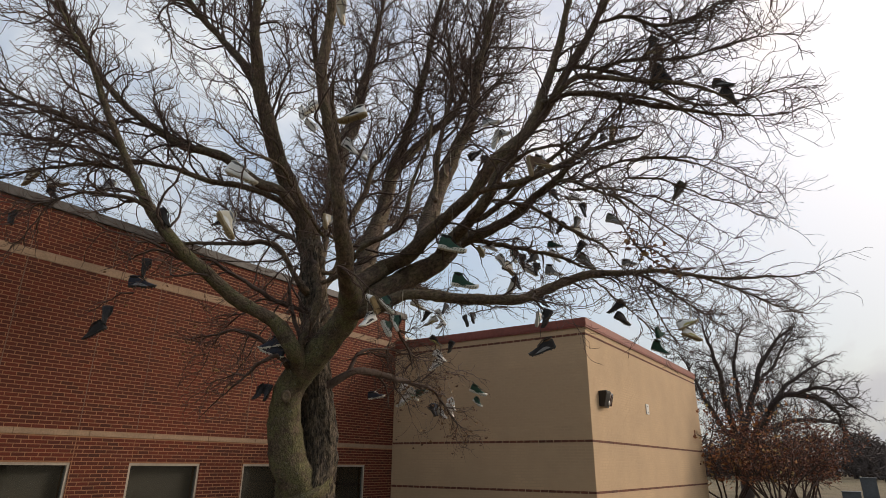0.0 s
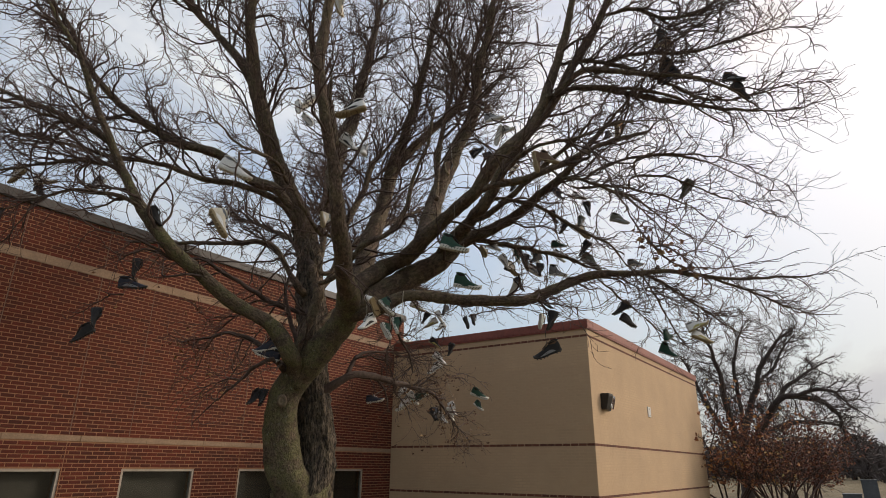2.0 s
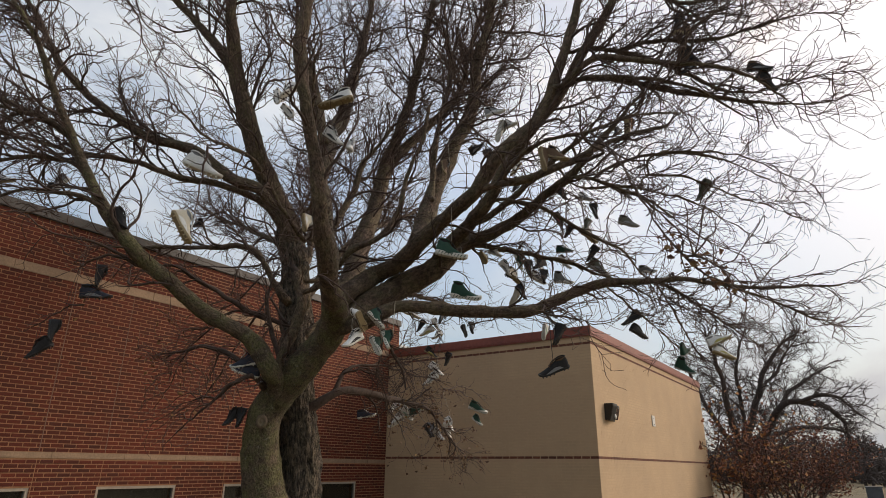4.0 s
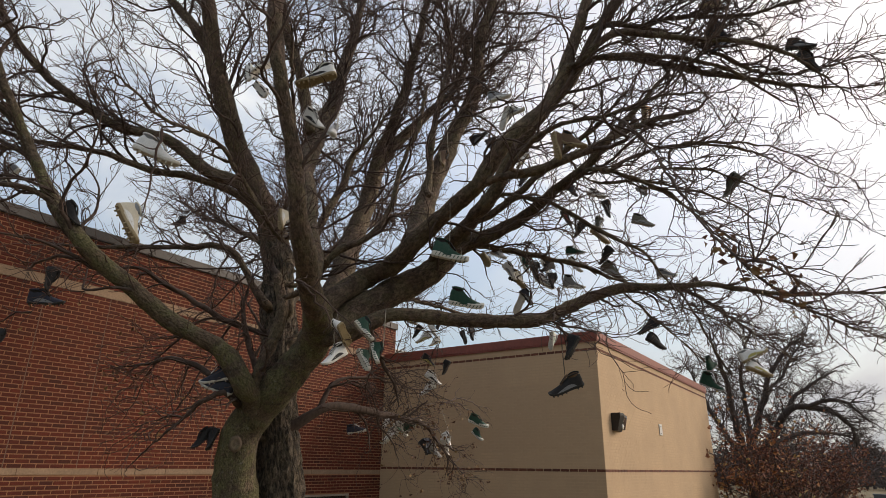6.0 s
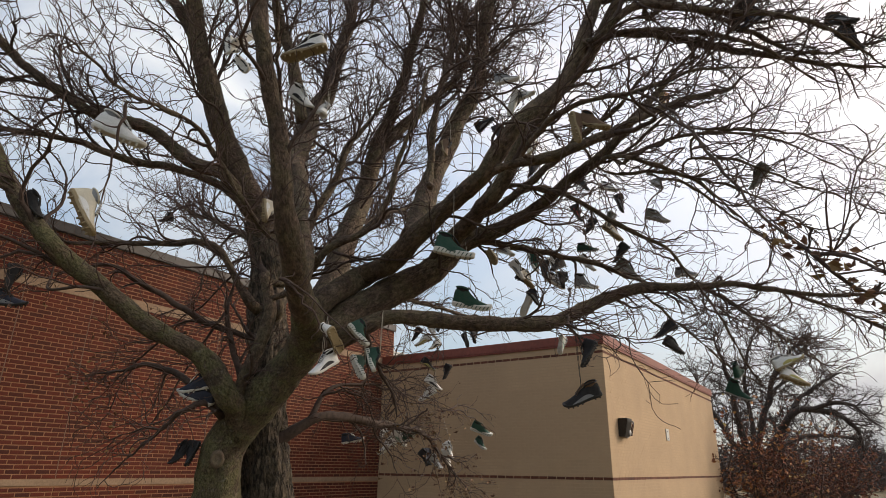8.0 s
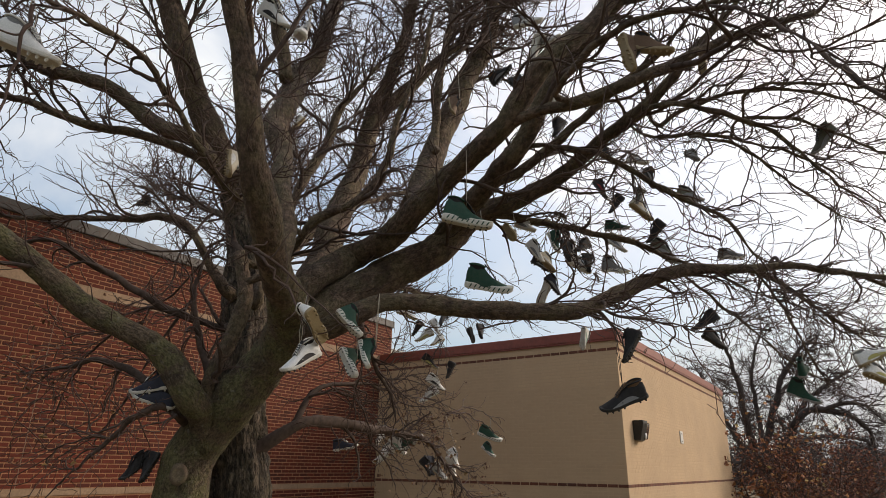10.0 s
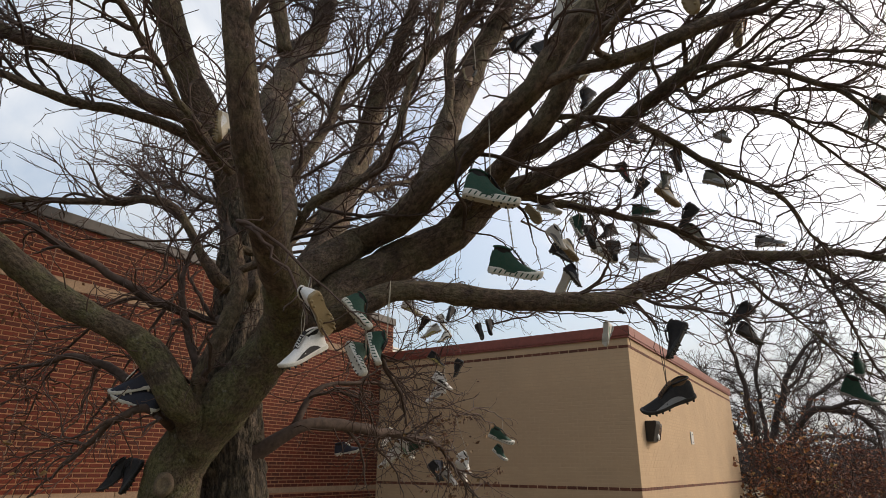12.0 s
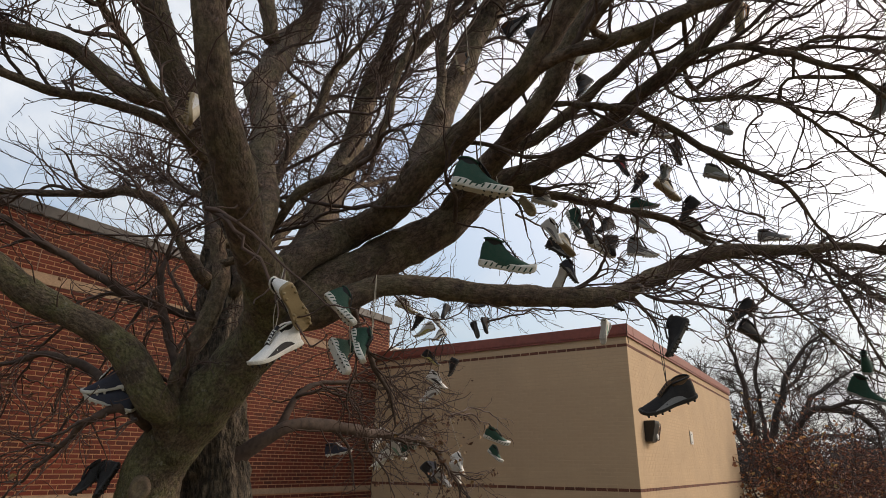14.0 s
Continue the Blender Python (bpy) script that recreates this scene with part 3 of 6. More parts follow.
limb('short left limb', bark_limb, [(-8.25, 1.00, 3.68, 0.060), (-8.42, 0.95, 3.84, 0.056), (-8.57, 0.88, 3.87, 0.053), (-8.71, 0.93, 4.09, 0.041), (-8.90, 1.02, 4.38, 0.038), (-9.06, 1.19, 4.47, 0.034), (-9.29, 1.52, 4.48, 0.030), (-9.70, 1.97, 4.41, 0.022), (-10.16, 2.47, 4.38, 0.013)])
limb('low left limb', bark_mossy, [(-8.80, 0.50, 2.50, 0.100), (-8.95, 0.38, 2.70, 0.108), (-9.16, 0.26, 2.79, 0.108), (-9.31, 0.33, 3.02, 0.092), (-9.52, 0.42, 3.20, 0.088), (-9.94, 0.68, 3.47, 0.083), (-10.44, 0.82, 3.78, 0.074), (-10.67, 0.85, 3.96, 0.069), (-10.93, 1.15, 4.52, 0.054), (-11.13, 1.27, 4.92, 0.045), (-11.44, 1.35, 5.49, 0.036), (-11.75, 1.44, 6.06, 0.027), (-12.15, 1.62, 6.69, 0.015)])
limb('low left fork', bark_limb, [(-11.18, 1.29, 5.01, 0.032), (-11.45, 1.66, 5.32, 0.028), (-11.79, 2.18, 5.59, 0.024), (-12.24, 2.81, 5.91, 0.016)])
limb('inner stem', bark_limb, [(-8.80, 0.50, 2.50, 0.058), (-8.93, 0.38, 2.78, 0.058), (-8.97, 0.31, 3.01, 0.058), (-8.88, 0.26, 3.33, 0.058), (-8.83, 0.25, 3.67, 0.058), (-8.85, 0.33, 4.02, 0.058)])
# low limbs wear the darker bough bark, standing in for shade below the crown
limb('low dead limb', bark_bough, [(-8.82, 0.40, 2.75, 0.035), (-8.89, 0.38, 2.88, 0.030), (-9.00, 0.49, 3.25, 0.028), (-9.08, 0.54, 3.65, 0.022), (-9.06, 0.51, 3.95, 0.012)])
limb('low crossing limb', bark_bough, [(-8.87, 0.26, 3.38, 0.033), (-8.75, 0.41, 3.39, 0.030), (-9.10, 0.67, 3.50, 0.032), (-9.44, 0.86, 3.69, 0.028), (-9.73, 1.01, 3.83, 0.025), (-9.96, 1.09, 3.93, 0.018), (-10.11, 1.35, 3.90, 0.008)])
limb('long level limb', bark_limb, [(-8.85, -0.42, 3.25, 0.070), (-8.80, -0.80, 3.29, 0.078), (-8.58, -1.05, 3.46, 0.070), (-8.25, -1.47, 3.47, 0.066), (-7.98, -1.77, 3.46, 0.064), (-7.77, -2.00, 3.47, 0.063), (-7.51, -2.14, 3.54, 0.060), (-7.07, -2.35, 3.73, 0.058), (-6.72, -2.64, 3.95, 0.055), (-6.58, -2.88, 3.99, 0.046), (-6.42, -3.14, 4.00, 0.036), (-6.19, -3.50, 4.02, 0.031), (-5.90, -3.95, 3.93, 0.023), (-5.77, -4.47, 3.86, 0.016), (-5.63, -4.85, 3.85, 0.010), (-5.55, -5.17, 3.87, 0.006)])
limb('low right limb', bark_bough, [(-8.30, 0.68, 2.38, 0.082), (-8.13, 0.46, 2.63, 0.057), (-7.83, 0.33, 2.76, 0.049), (-7.06, 0.33, 2.75, 0.041), (-6.21, 0.30, 2.65, 0.029), (-5.49, 0.29, 2.21, 0.010)])
limb('low right fork', bark_bough, [(-8.00, 0.43, 2.69, 0.030), (-7.75, 0.42, 3.02, 0.022), (-7.23, 0.32, 3.15, 0.015), (-6.43, 0.16, 3.06, 0.007)])
limb('low left spur', bark_bough, [(-8.91, 0.58, 2.69, 0.040), (-9.21, 0.61, 2.87, 0.033), (-9.32, 0.78, 3.02, 0.029), (-9.42, 0.98, 3.08, 0.025), (-9.48, 1.16, 3.10, 0.020), (-9.54, 1.38, 3.04, 0.013), (-9.64, 1.61, 3.06, 0.007)])
limb('low left spur', bark_bough, [(-8.95, 0.56, 2.66, 0.034), (-9.25, 0.46, 2.77, 0.028), (-9.32, 0.59, 2.72, 0.025), (-9.34, 0.77, 2.65, 0.021), (-9.33, 0.93, 2.53, 0.017), (-9.35, 1.12, 2.43, 0.013), (-9.34, 1.26, 2.33, 0.010), (-9.36, 1.47, 2.20, 0.006)])
limb('low left spur', bark_bough, [(-9.33, 0.92, 2.54, 0.013), (-9.38, 1.07, 2.56, 0.011), (-9.41, 1.24, 2.52, 0.009), (-9.45, 1.41, 2.49, 0.006)])
limb('near left limb', bark_limb, [(-8.50, 1.17, 5.10, 0.081), (-8.72, 1.13, 5.18, 0.076), (-8.99, 1.13, 5.32, 0.078), (-9.20, 1.31, 5.38, 0.076), (-9.38, 1.49, 5.52, 0.074), (-9.57, 1.66, 5.70, 0.071), (-9.80, 1.91, 5.83, 0.067), (-10.04, 2.22, 5.93, 0.060), (-10.44, 2.61, 6.25, 0.052), (-10.88, 2.92, 6.76, 0.046), (-11.24, 3.09, 7.31, 0.034), (-11.65, 3.27, 7.93, 0.023)])
limb('near left lower limb', bark_limb, [(-8.40, 1.15, 4.90, 0.060), (-8.58, 1.14, 5.02, 0.056), (-8.77, 1.17, 5.18, 0.052), (-8.93, 1.49, 5.37, 0.050), (-9.19, 1.81, 5.48, 0.046), (-9.45, 2.00, 5.48, 0.042), (-9.97, 2.17, 5.54, 0.036), (-10.30, 2.47, 5.55, 0.030), (-10.90, 3.08, 5.68, 0.022), (-11.50, 3.66, 5.83, 0.012)])
limb('rear middle limb', bark_limb, [(-9.30, -0.66, 3.50, 0.075), (-9.07, -0.44, 3.98, 0.085), (-8.85, -0.04, 4.76, 0.092), (-8.59, 0.33, 5.55, 0.113), (-8.17, 0.74, 6.27, 0.130), (-7.65, 1.03, 7.10, 0.120), (-7.32, 1.11, 8.29, 0.090), (-7.09, 1.07, 9.64, 0.045), (-6.95, 1.00, 10.60, 0.015)])
limb('rear middle fork', bark_limb, [(-8.50, 0.45, 6.01, 0.070), (-8.61, 0.50, 6.47, 0.072), (-8.74, 0.61, 7.01, 0.066), (-8.83, 0.72, 7.50, 0.062), (-8.95, 0.82, 8.18, 0.030)])
limb('slender inner limb', bark_limb, [(-8.85, 0.33, 3.96, 0.035), (-8.60, 0.26, 4.00, 0.030), (-8.53, 0.21, 4.35, 0.035), (-8.50, 0.19, 4.60, 0.040), (-8.39, 0.18, 4.94, 0.045), (-8.18, 0.16, 5.37, 0.042), (-8.07, 0.11, 5.78, 0.038), (-7.95, -0.07, 6.07, 0.026), (-7.85, -0.21, 6.34, 0.012)])
limb('great right limb', bark_limb, [(-8.95, -0.48, 3.40, 0.069), (-8.83, -0.50, 3.66, 0.106), (-8.41, -0.48, 3.96, 0.107), (-8.43, -0.91, 4.06, 0.106), (-8.51, -1.29, 4.23, 0.099), (-8.58, -1.67, 4.40, 0.084), (-8.65, -1.93, 4.49, 0.079), (-8.72, -2.14, 4.54, 0.076), (-8.76, -2.28, 4.70, 0.070), (-8.78, -2.48, 4.92, 0.065), (-8.59, -2.79, 5.26, 0.060), (-8.53, -3.00, 5.73, 0.055), (-8.51, -3.21, 6.31, 0.045), (-8.52, -3.39, 6.90, 0.034), (-8.59, -3.60, 7.70, 0.018)])
limb('great right fellow', bark_limb, [(-7.95, -1.05, 4.05, 0.063), (-8.00, -1.12, 4.17, 0.078), (-8.11, -1.42, 4.30, 0.082), (-8.22, -1.68, 4.37, 0.076), (-8.33, -1.84, 4.43, 0.072), (-8.37, -2.06, 4.58, 0.065), (-8.43, -2.40, 4.95, 0.061), (-8.45, -2.66, 5.24, 0.058), (-8.39, -2.90, 5.50, 0.056), (-8.33, -3.20, 5.98, 0.053), (-8.22, -3.47, 6.45, 0.047), (-8.12, -3.74, 7.05, 0.040), (-8.00, -4.05, 7.70, 0.016)])
limb('crossing side fork', bark_limb, [(-8.72, -2.08, 4.51, 0.037), (-8.76, -2.35, 4.52, 0.040), (-8.76, -2.63, 4.51, 0.040), (-8.73, -2.91, 4.56, 0.037), (-8.57, -3.22, 4.67, 0.030), (-8.42, -3.56, 4.84, 0.022), (-8.22, -3.94, 4.95, 0.014)])
limb('arching side fork', bark_limb, [(-8.55, -2.93, 5.58, 0.025), (-8.62, -3.09, 5.52, 0.022), (-8.59, -3.22, 5.65, 0.032), (-8.53, -3.38, 5.76, 0.030), (-8.40, -3.58, 5.77, 0.028), (-8.15, -3.92, 5.73, 0.026), (-7.84, -4.35, 5.69, 0.021), (-7.48, -4.72, 5.60, 0.015), (-7.14, -5.00, 5.39, 0.007)])
limb('low arching fork', bark_limb, [(-8.57, -2.86, 5.42, 0.025), (-8.47, -2.88, 5.44, 0.022), (-8.49, -3.02, 5.55, 0.027), (-8.44, -3.24, 5.63, 0.025), (-8.26, -3.53, 5.67, 0.022), (-8.03, -3.84, 5.62, 0.019), (-7.66, -4.18, 5.59, 0.013), (-7.23, -4.50, 5.41, 0.007)])
limb('thin side fork', bark_limb, [(-8.76, -2.58, 4.51, 0.018), (-8.95, -2.57, 4.45, 0.017), (-9.05, -2.77, 4.54, 0.019), (-9.10, -2.92, 4.59, 0.018), (-9.13, -3.17, 4.59, 0.017), (-9.02, -3.45, 4.63, 0.014), (-8.84, -3.80, 4.77, 0.011), (-8.56, -4.15, 4.82, 0.006)])
limb('spreading right limb', bark_limb, [(-8.85, -0.35, 3.28, 0.101), (-8.68, -0.46, 3.42, 0.138), (-8.50, -0.49, 3.59, 0.166), (-8.19, -0.73, 3.84, 0.152), (-7.98, -1.09, 4.04, 0.133), (-7.85, -1.37, 4.31, 0.099), (-7.71, -1.70, 4.48, 0.070), (-7.66, -2.04, 4.61, 0.064), (-7.83, -2.47, 4.75, 0.054), (-8.00, -2.81, 4.79, 0.046), (-8.11, -3.10, 4.90, 0.038), (-8.05, -3.37, 5.17, 0.025), (-8.01, -3.62, 5.46, 0.011)])
limb('spreading right arch', bark_limb, [(-7.96, -2.72, 4.78, 0.023), (-7.98, -2.73, 4.76, 0.021), (-8.09, -2.92, 4.72, 0.022), (-8.17, -3.13, 4.64, 0.018), (-8.15, -3.35, 4.49, 0.016), (-8.08, -3.56, 4.35, 0.014), (-7.97, -3.72, 4.19, 0.010), (-7.85, -3.85, 3.97, 0.005)])
limb('spreading upper fork', bark_limb, [(-7.81, -1.45, 4.35, 0.035), (-7.98, -1.47, 4.47, 0.032), (-7.91, -1.76, 4.59, 0.038), (-7.84, -2.08, 4.78, 0.037), (-7.84, -2.42, 5.01, 0.034), (-7.83, -2.65, 5.18, 0.029), (-7.78, -2.94, 5.36, 0.022), (-7.74, -3.18, 5.63, 0.011)])
limb('drooping near limb', bark_limb, [(-7.92, -1.71, 4.57, 0.017), (-8.13, -1.80, 4.72, 0.016), (-8.06, -2.08, 4.68, 0.020), (-8.05, -2.32, 4.59, 0.022), (-8.02, -2.50, 4.50, 0.022), (-7.91, -2.67, 4.38, 0.021), (-7.76, -2.85, 4.25, 0.019), (-7.66, -3.07, 4.12, 0.015), (-7.51, -3.22, 4.00, 0.012), (-7.32, -3.35, 3.76, 0.006)])
limb('middle right limb', bark_limb, [(-7.91, -1.25, 4.20, 0.028), (-7.97, -1.32, 4.22, 0.026), (-7.79, -1.48, 4.34, 0.034), (-7.56, -1.72, 4.33, 0.034), (-7.26, -2.05, 4.27, 0.031), (-7.05, -2.32, 4.21, 0.025), (-6.82, -2.58, 4.09, 0.018), (-6.49, -2.84, 4.00, 0.010)])
limb('rear right limb', bark_limb, [(-8.66, -0.42, 3.42, 0.100), (-8.48, -0.18, 3.62, 0.125), (-8.32, 0.01, 3.88, 0.141), (-7.94, 0.24, 4.41, 0.148), (-7.58, 0.36, 5.16, 0.120), (-7.27, 0.38, 6.16, 0.105), (-7.18, 0.26, 6.72, 0.087), (-7.10, 0.04, 7.46, 0.071), (-7.11, -0.24, 8.46, 0.046), (-7.17, -0.55, 9.65, 0.026)])
limb('rear right fork', bark_limb, [(-7.30, 0.40, 6.04, 0.072), (-7.15, 0.19, 6.48, 0.076), (-6.92, -0.01, 6.84, 0.069), (-6.75, -0.29, 7.16, 0.055), (-6.60, -0.58, 7.54, 0.042), (-6.50, -0.72, 8.40, 0.031), (-6.59, -1.09, 9.18, 0.015)])
limb('centre right limb', bark_limb, [(-8.49, -1.17, 4.21, 0.116), (-8.27, -1.07, 4.40, 0.120), (-8.10, -1.00, 4.70, 0.117), (-7.95, -0.97, 5.08, 0.113), (-7.76, -1.01, 5.48, 0.106), (-7.56, -1.11, 5.93, 0.098), (-7.45, -1.27, 6.51, 0.090), (-7.46, -1.38, 7.21, 0.078), (-7.43, -1.60, 7.97, 0.060), (-7.44, -1.80, 8.78, 0.021)])
limb('centre right fork', bark_limb, [(-8.10, -1.13, 4.95, 0.037), (-8.08, -1.07, 4.96, 0.034), (-8.00, -1.02, 5.28, 0.039), (-7.99, -1.05, 5.60, 0.036), (-7.98, -1.09, 5.93, 0.032), (-7.96, -1.14, 6.26, 0.027), (-7.70, -1.10, 7.05, 0.022), (-7.86, -1.12, 8.01, 0.014)])
limb('crossing dark limb', bark_limb, [(-8.84, 0.27, 3.76, 0.033), (-8.79, -0.03, 3.84, 0.030), (-8.89, -0.35, 3.97, 0.030), (-8.84, -0.55, 4.15, 0.034), (-8.74, -0.76, 4.25, 0.034), (-8.66, -0.90, 4.41, 0.032), (-8.62, -1.03, 4.68, 0.028), (-8.60, -1.10, 5.02, 0.024), (-8.56, -1.28, 5.50, 0.020), (-8.56, -1.37, 5.93, 0.012)])
limb('level right sweep', bark_limb, [(-8.28, -2.96, 5.77, 0.022), (-8.34, -3.06, 5.71, 0.020), (-8.26, -3.21, 5.76, 0.032), (-8.02, -3.55, 5.73, 0.030), (-7.76, -3.87, 5.64, 0.028), (-7.46, -4.25, 5.57, 0.024), (-7.14, -4.69, 5.53, 0.016), (-6.90, -5.03, 5.52, 0.010), (-6.72, -5.32, 5.56, 0.006)])
limb('middle right sweep', bark_limb, [(-8.51, -3.12, 6.07, 0.022), (-8.36, -3.09, 6.08, 0.020), (-8.27, -3.24, 6.13, 0.026), (-8.07, -3.53, 6.12, 0.025), (-7.66, -4.01, 5.93, 0.022), (-7.23, -4.48, 5.71, 0.014), (-6.97, -4.89, 5.76, 0.009), (-6.74, -5.31, 5.89, 0.006)])
limb('upper right sweep', bark_limb, [(-8.14, -3.43, 6.12, 0.020), (-7.92, -3.36, 6.11, 0.020), (-7.76, -3.72, 6.30, 0.024), (-7.37, -4.32, 6.35, 0.020), (-7.16, -4.70, 6.47, 0.015), (-6.99, -5.01, 6.58, 0.011), (-6.79, -5.35, 6.66, 0.006)])
limb('high right sweep', bark_limb, [(-8.05, -3.57, 6.85, 0.022), (-7.99, -3.56, 6.85, 0.020), (-7.80, -3.87, 6.92, 0.024), (-7.57, -4.15, 6.82, 0.022), (-7.41, -4.39, 6.86, 0.018), (-7.22, -4.78, 7.04, 0.012), (-7.05, -5.19, 7.28, 0.007)])
limb('lower right sweep', bark_limb, [(-7.80, -2.82, 5.28, 0.015), (-6.96, -2.71, 5.26, 0.015), (-6.83, -3.00, 5.41, 0.019), (-6.48, -3.62, 5.58, 0.017), (-6.09, -4.12, 5.49, 0.012), (-5.76, -4.48, 5.31, 0.007), (-5.48, -4.77, 5.14, 0.005)])
limb('lowest right sweep', bark_limb, [(-7.83, -2.59, 5.13, 0.013), (-7.11, -2.59, 5.10, 0.012), (-6.84, -2.98, 5.10, 0.016), (-6.61, -3.29, 5.08, 0.013), (-6.26, -3.72, 4.97, 0.010), (-5.88, -4.12, 4.72, 0.005), (-5.59, -4.40, 4.50, 0.004)])
limb('rear crown limb', bark_limb, [(-8.23, 1.00, 3.75, 0.055), (-8.30, 0.75, 3.90, 0.050), (-7.90, 1.80, 4.90, 0.048), (-7.60, 3.00, 5.60, 0.036), (-7.40, 4.10, 6.10, 0.024), (-7.30, 5.00, 6.60, 0.012)])
limb('rear crown limb', bark_limb, [(-8.23, 1.02, 3.90, 0.050), (-7.40, 1.70, 5.50, 0.048), (-6.60, 2.60, 6.60, 0.036), (-5.90, 3.40, 7.50, 0.024)])
limb('rear crown limb', bark_limb, [(-8.22, 1.00, 3.80, 0.050), (-7.00, 1.20, 5.20, 0.048), (-5.70, 1.60, 6.10, 0.036), (-4.50, 1.90, 6.80, 0.024)])
limb('near shoe branch', bark_limb, [(-8.87, -0.42, 4.03, 0.024), (-9.38, -0.44, 4.13, 0.022), (-9.72, -0.67, 4.02, 0.024), (-10.35, -0.75, 4.45, 0.019), (-10.75, -0.85, 4.42, 0.015), (-11.05, -0.92, 4.36, 0.011), (-11.35, -1.00, 4.45, 0.007)])
limb('near shoe branch', bark_limb, [(-9.26, -0.44, 4.11, 0.018), (-9.42, -0.34, 4.43, 0.020), (-9.71, -0.77, 4.43, 0.020), (-10.30, -1.30, 5.22, 0.014), (-10.50, -1.50, 5.30, 0.008)])
limb('rear low limb', bark_limb, [(-8.25, 0.88, 3.25, 0.060), (-8.20, 0.70, 3.50, 0.050), (-7.20, 0.95, 4.20, 0.050), (-6.00, 1.10, 4.60, 0.042), (-5.00, 1.15, 4.72, 0.032), (-4.20, 0.90, 4.68, 0.022), (-3.50, 0.45, 4.60, 0.010)])
limb('outer right sweep', bark_limb, [(-6.65, -3.24, 5.08, 0.011), (-6.76, -3.34, 5.20, 0.012), (-6.57, -3.71, 5.18, 0.013), (-6.29, -4.09, 5.00, 0.011), (-5.93, -4.51, 4.83, 0.007), (-5.64, -4.83, 4.66, 0.004)])
limb('outer right sweep', bark_limb, [(-6.74, -3.37, 5.20, 0.010), (-6.89, -3.46, 5.37, 0.012), (-6.67, -3.82, 5.44, 0.013), (-6.35, -4.27, 5.41, 0.010), (-5.98, -4.69, 5.22, 0.007), (-5.70, -5.01, 5.06, 0.004)])
limb('outer right sweep', bark_limb, [(-6.86, -2.95, 5.10, 0.012), (-7.06, -3.10, 4.93, 0.012), (-6.85, -3.35, 4.84, 0.013), (-6.55, -3.63, 4.58, 0.010), (-6.28, -3.88, 4.37, 0.007), (-6.04, -4.16, 4.25, 0.004)])
limb('outer left branch', bark_limb, [(-10.99, 1.17, 4.61, 0.022), (-11.13, 1.35, 4.79, 0.026), (-11.40, 1.70, 4.85, 0.022), (-11.68, 2.16, 4.78, 0.015), (-11.99, 2.69, 4.64, 0.008)])
limb('outer left branch', bark_limb, [(-11.18, 1.29, 5.01, 0.022), (-11.20, 1.31, 5.03, 0.020), (-11.39, 1.47, 5.20, 0.024), (-11.70, 1.83, 5.34, 0.020), (-12.05, 2.24, 5.49, 0.013), (-12.40, 2.67, 5.60, 0.007)])
limb('outer left branch', bark_limb, [(-10.82, 0.98, 4.24, 0.020), (-11.08, 1.17, 4.39, 0.022), (-11.37, 1.57, 4.42, 0.018), (-11.60, 1.97, 4.32, 0.012), (-11.83, 2.37, 4.19, 0.006)])
limb('level hanging branch', bark_limb, [(-6.70, -2.68, 3.96, 0.012), (-6.72, -2.72, 3.91, 0.011), (-6.66, -2.83, 3.79, 0.012), (-6.55, -3.04, 3.57, 0.011), (-6.41, -3.21, 3.37, 0.008), (-6.28, -3.37, 3.17, 0.006), (-6.14, -3.52, 3.07, 0.006)])
limb('right hanging branch', bark_limb, [(-6.40, -3.17, 4.00, 0.012), (-6.48, -3.21, 3.96, 0.011), (-6.45, -3.32, 3.76, 0.011), (-6.37, -3.43, 3.47, 0.009), (-6.23, -3.50, 3.25, 0.006), (-6.11, -3.57, 3.08, 0.006)])
limb('outer hanging branch', bark_limb, [(-6.58, -2.88, 3.98, 0.009), (-6.54, -3.05, 3.85, 0.009), (-6.45, -3.27, 3.70, 0.007), (-6.30, -3.52, 3.60, 0.006), (-6.16, -3.72, 3.42, 0.006)])
limb('level drooping branch', bark_limb, [(-6.40, -3.17, 4.00, 0.022), (-6.29, -3.09, 4.04, 0.020), (-6.08, -3.33, 3.94, 0.020), (-5.79, -3.60, 3.73, 0.016), (-5.49, -3.88, 3.47, 0.011), (-5.27, -4.10, 3.31, 0.006)])
limb('level drooping twig', bark_limb, [(-5.90, -3.95, 3.93, 0.016), (-5.59, -4.30, 3.77, 0.014), (-5.40, -4.65, 3.59, 0.009), (-5.15, -4.94, 3.47, 0.006)])
# low drooping wood, again in bough bark whose dark colour suggests under-crown shade
limb('drooping trunk branch', bark_bough, [(-8.32, -0.53, 3.53, 0.027), (-8.18, -0.51, 3.34, 0.023), (-8.04, -0.52, 3.16, 0.018), (-7.88, -0.53, 2.96, 0.012), (-7.75, -0.50, 2.75, 0.008)])
limb('drooping trunk branch', bark_bough, [(-8.22, -0.53, 3.59, 0.016), (-8.17, -0.44, 3.35, 0.013), (-8.06, -0.38, 3.15, 0.009), (-7.98, -0.27, 2.92, 0.006)])
limb('low left twig', bark_bough, [(-8.95, 0.71, 3.72, 0.014), (-9.03, 0.83, 3.46, 0.012), (-9.10, 1.00, 3.19, 0.010), (-9.13, 1.18, 2.85, 0.008), (-9.16, 1.40, 2.57, 0.006)])
limb('low left twig', bark_bough, [(-9.28, 0.84, 3.42, 0.012), (-9.33, 1.12, 3.38, 0.011), (-9.38, 1.37, 3.26, 0.009), (-9.38, 1.63, 3.01, 0.007), (-9.35, 1.78, 2.72, 0.006)])
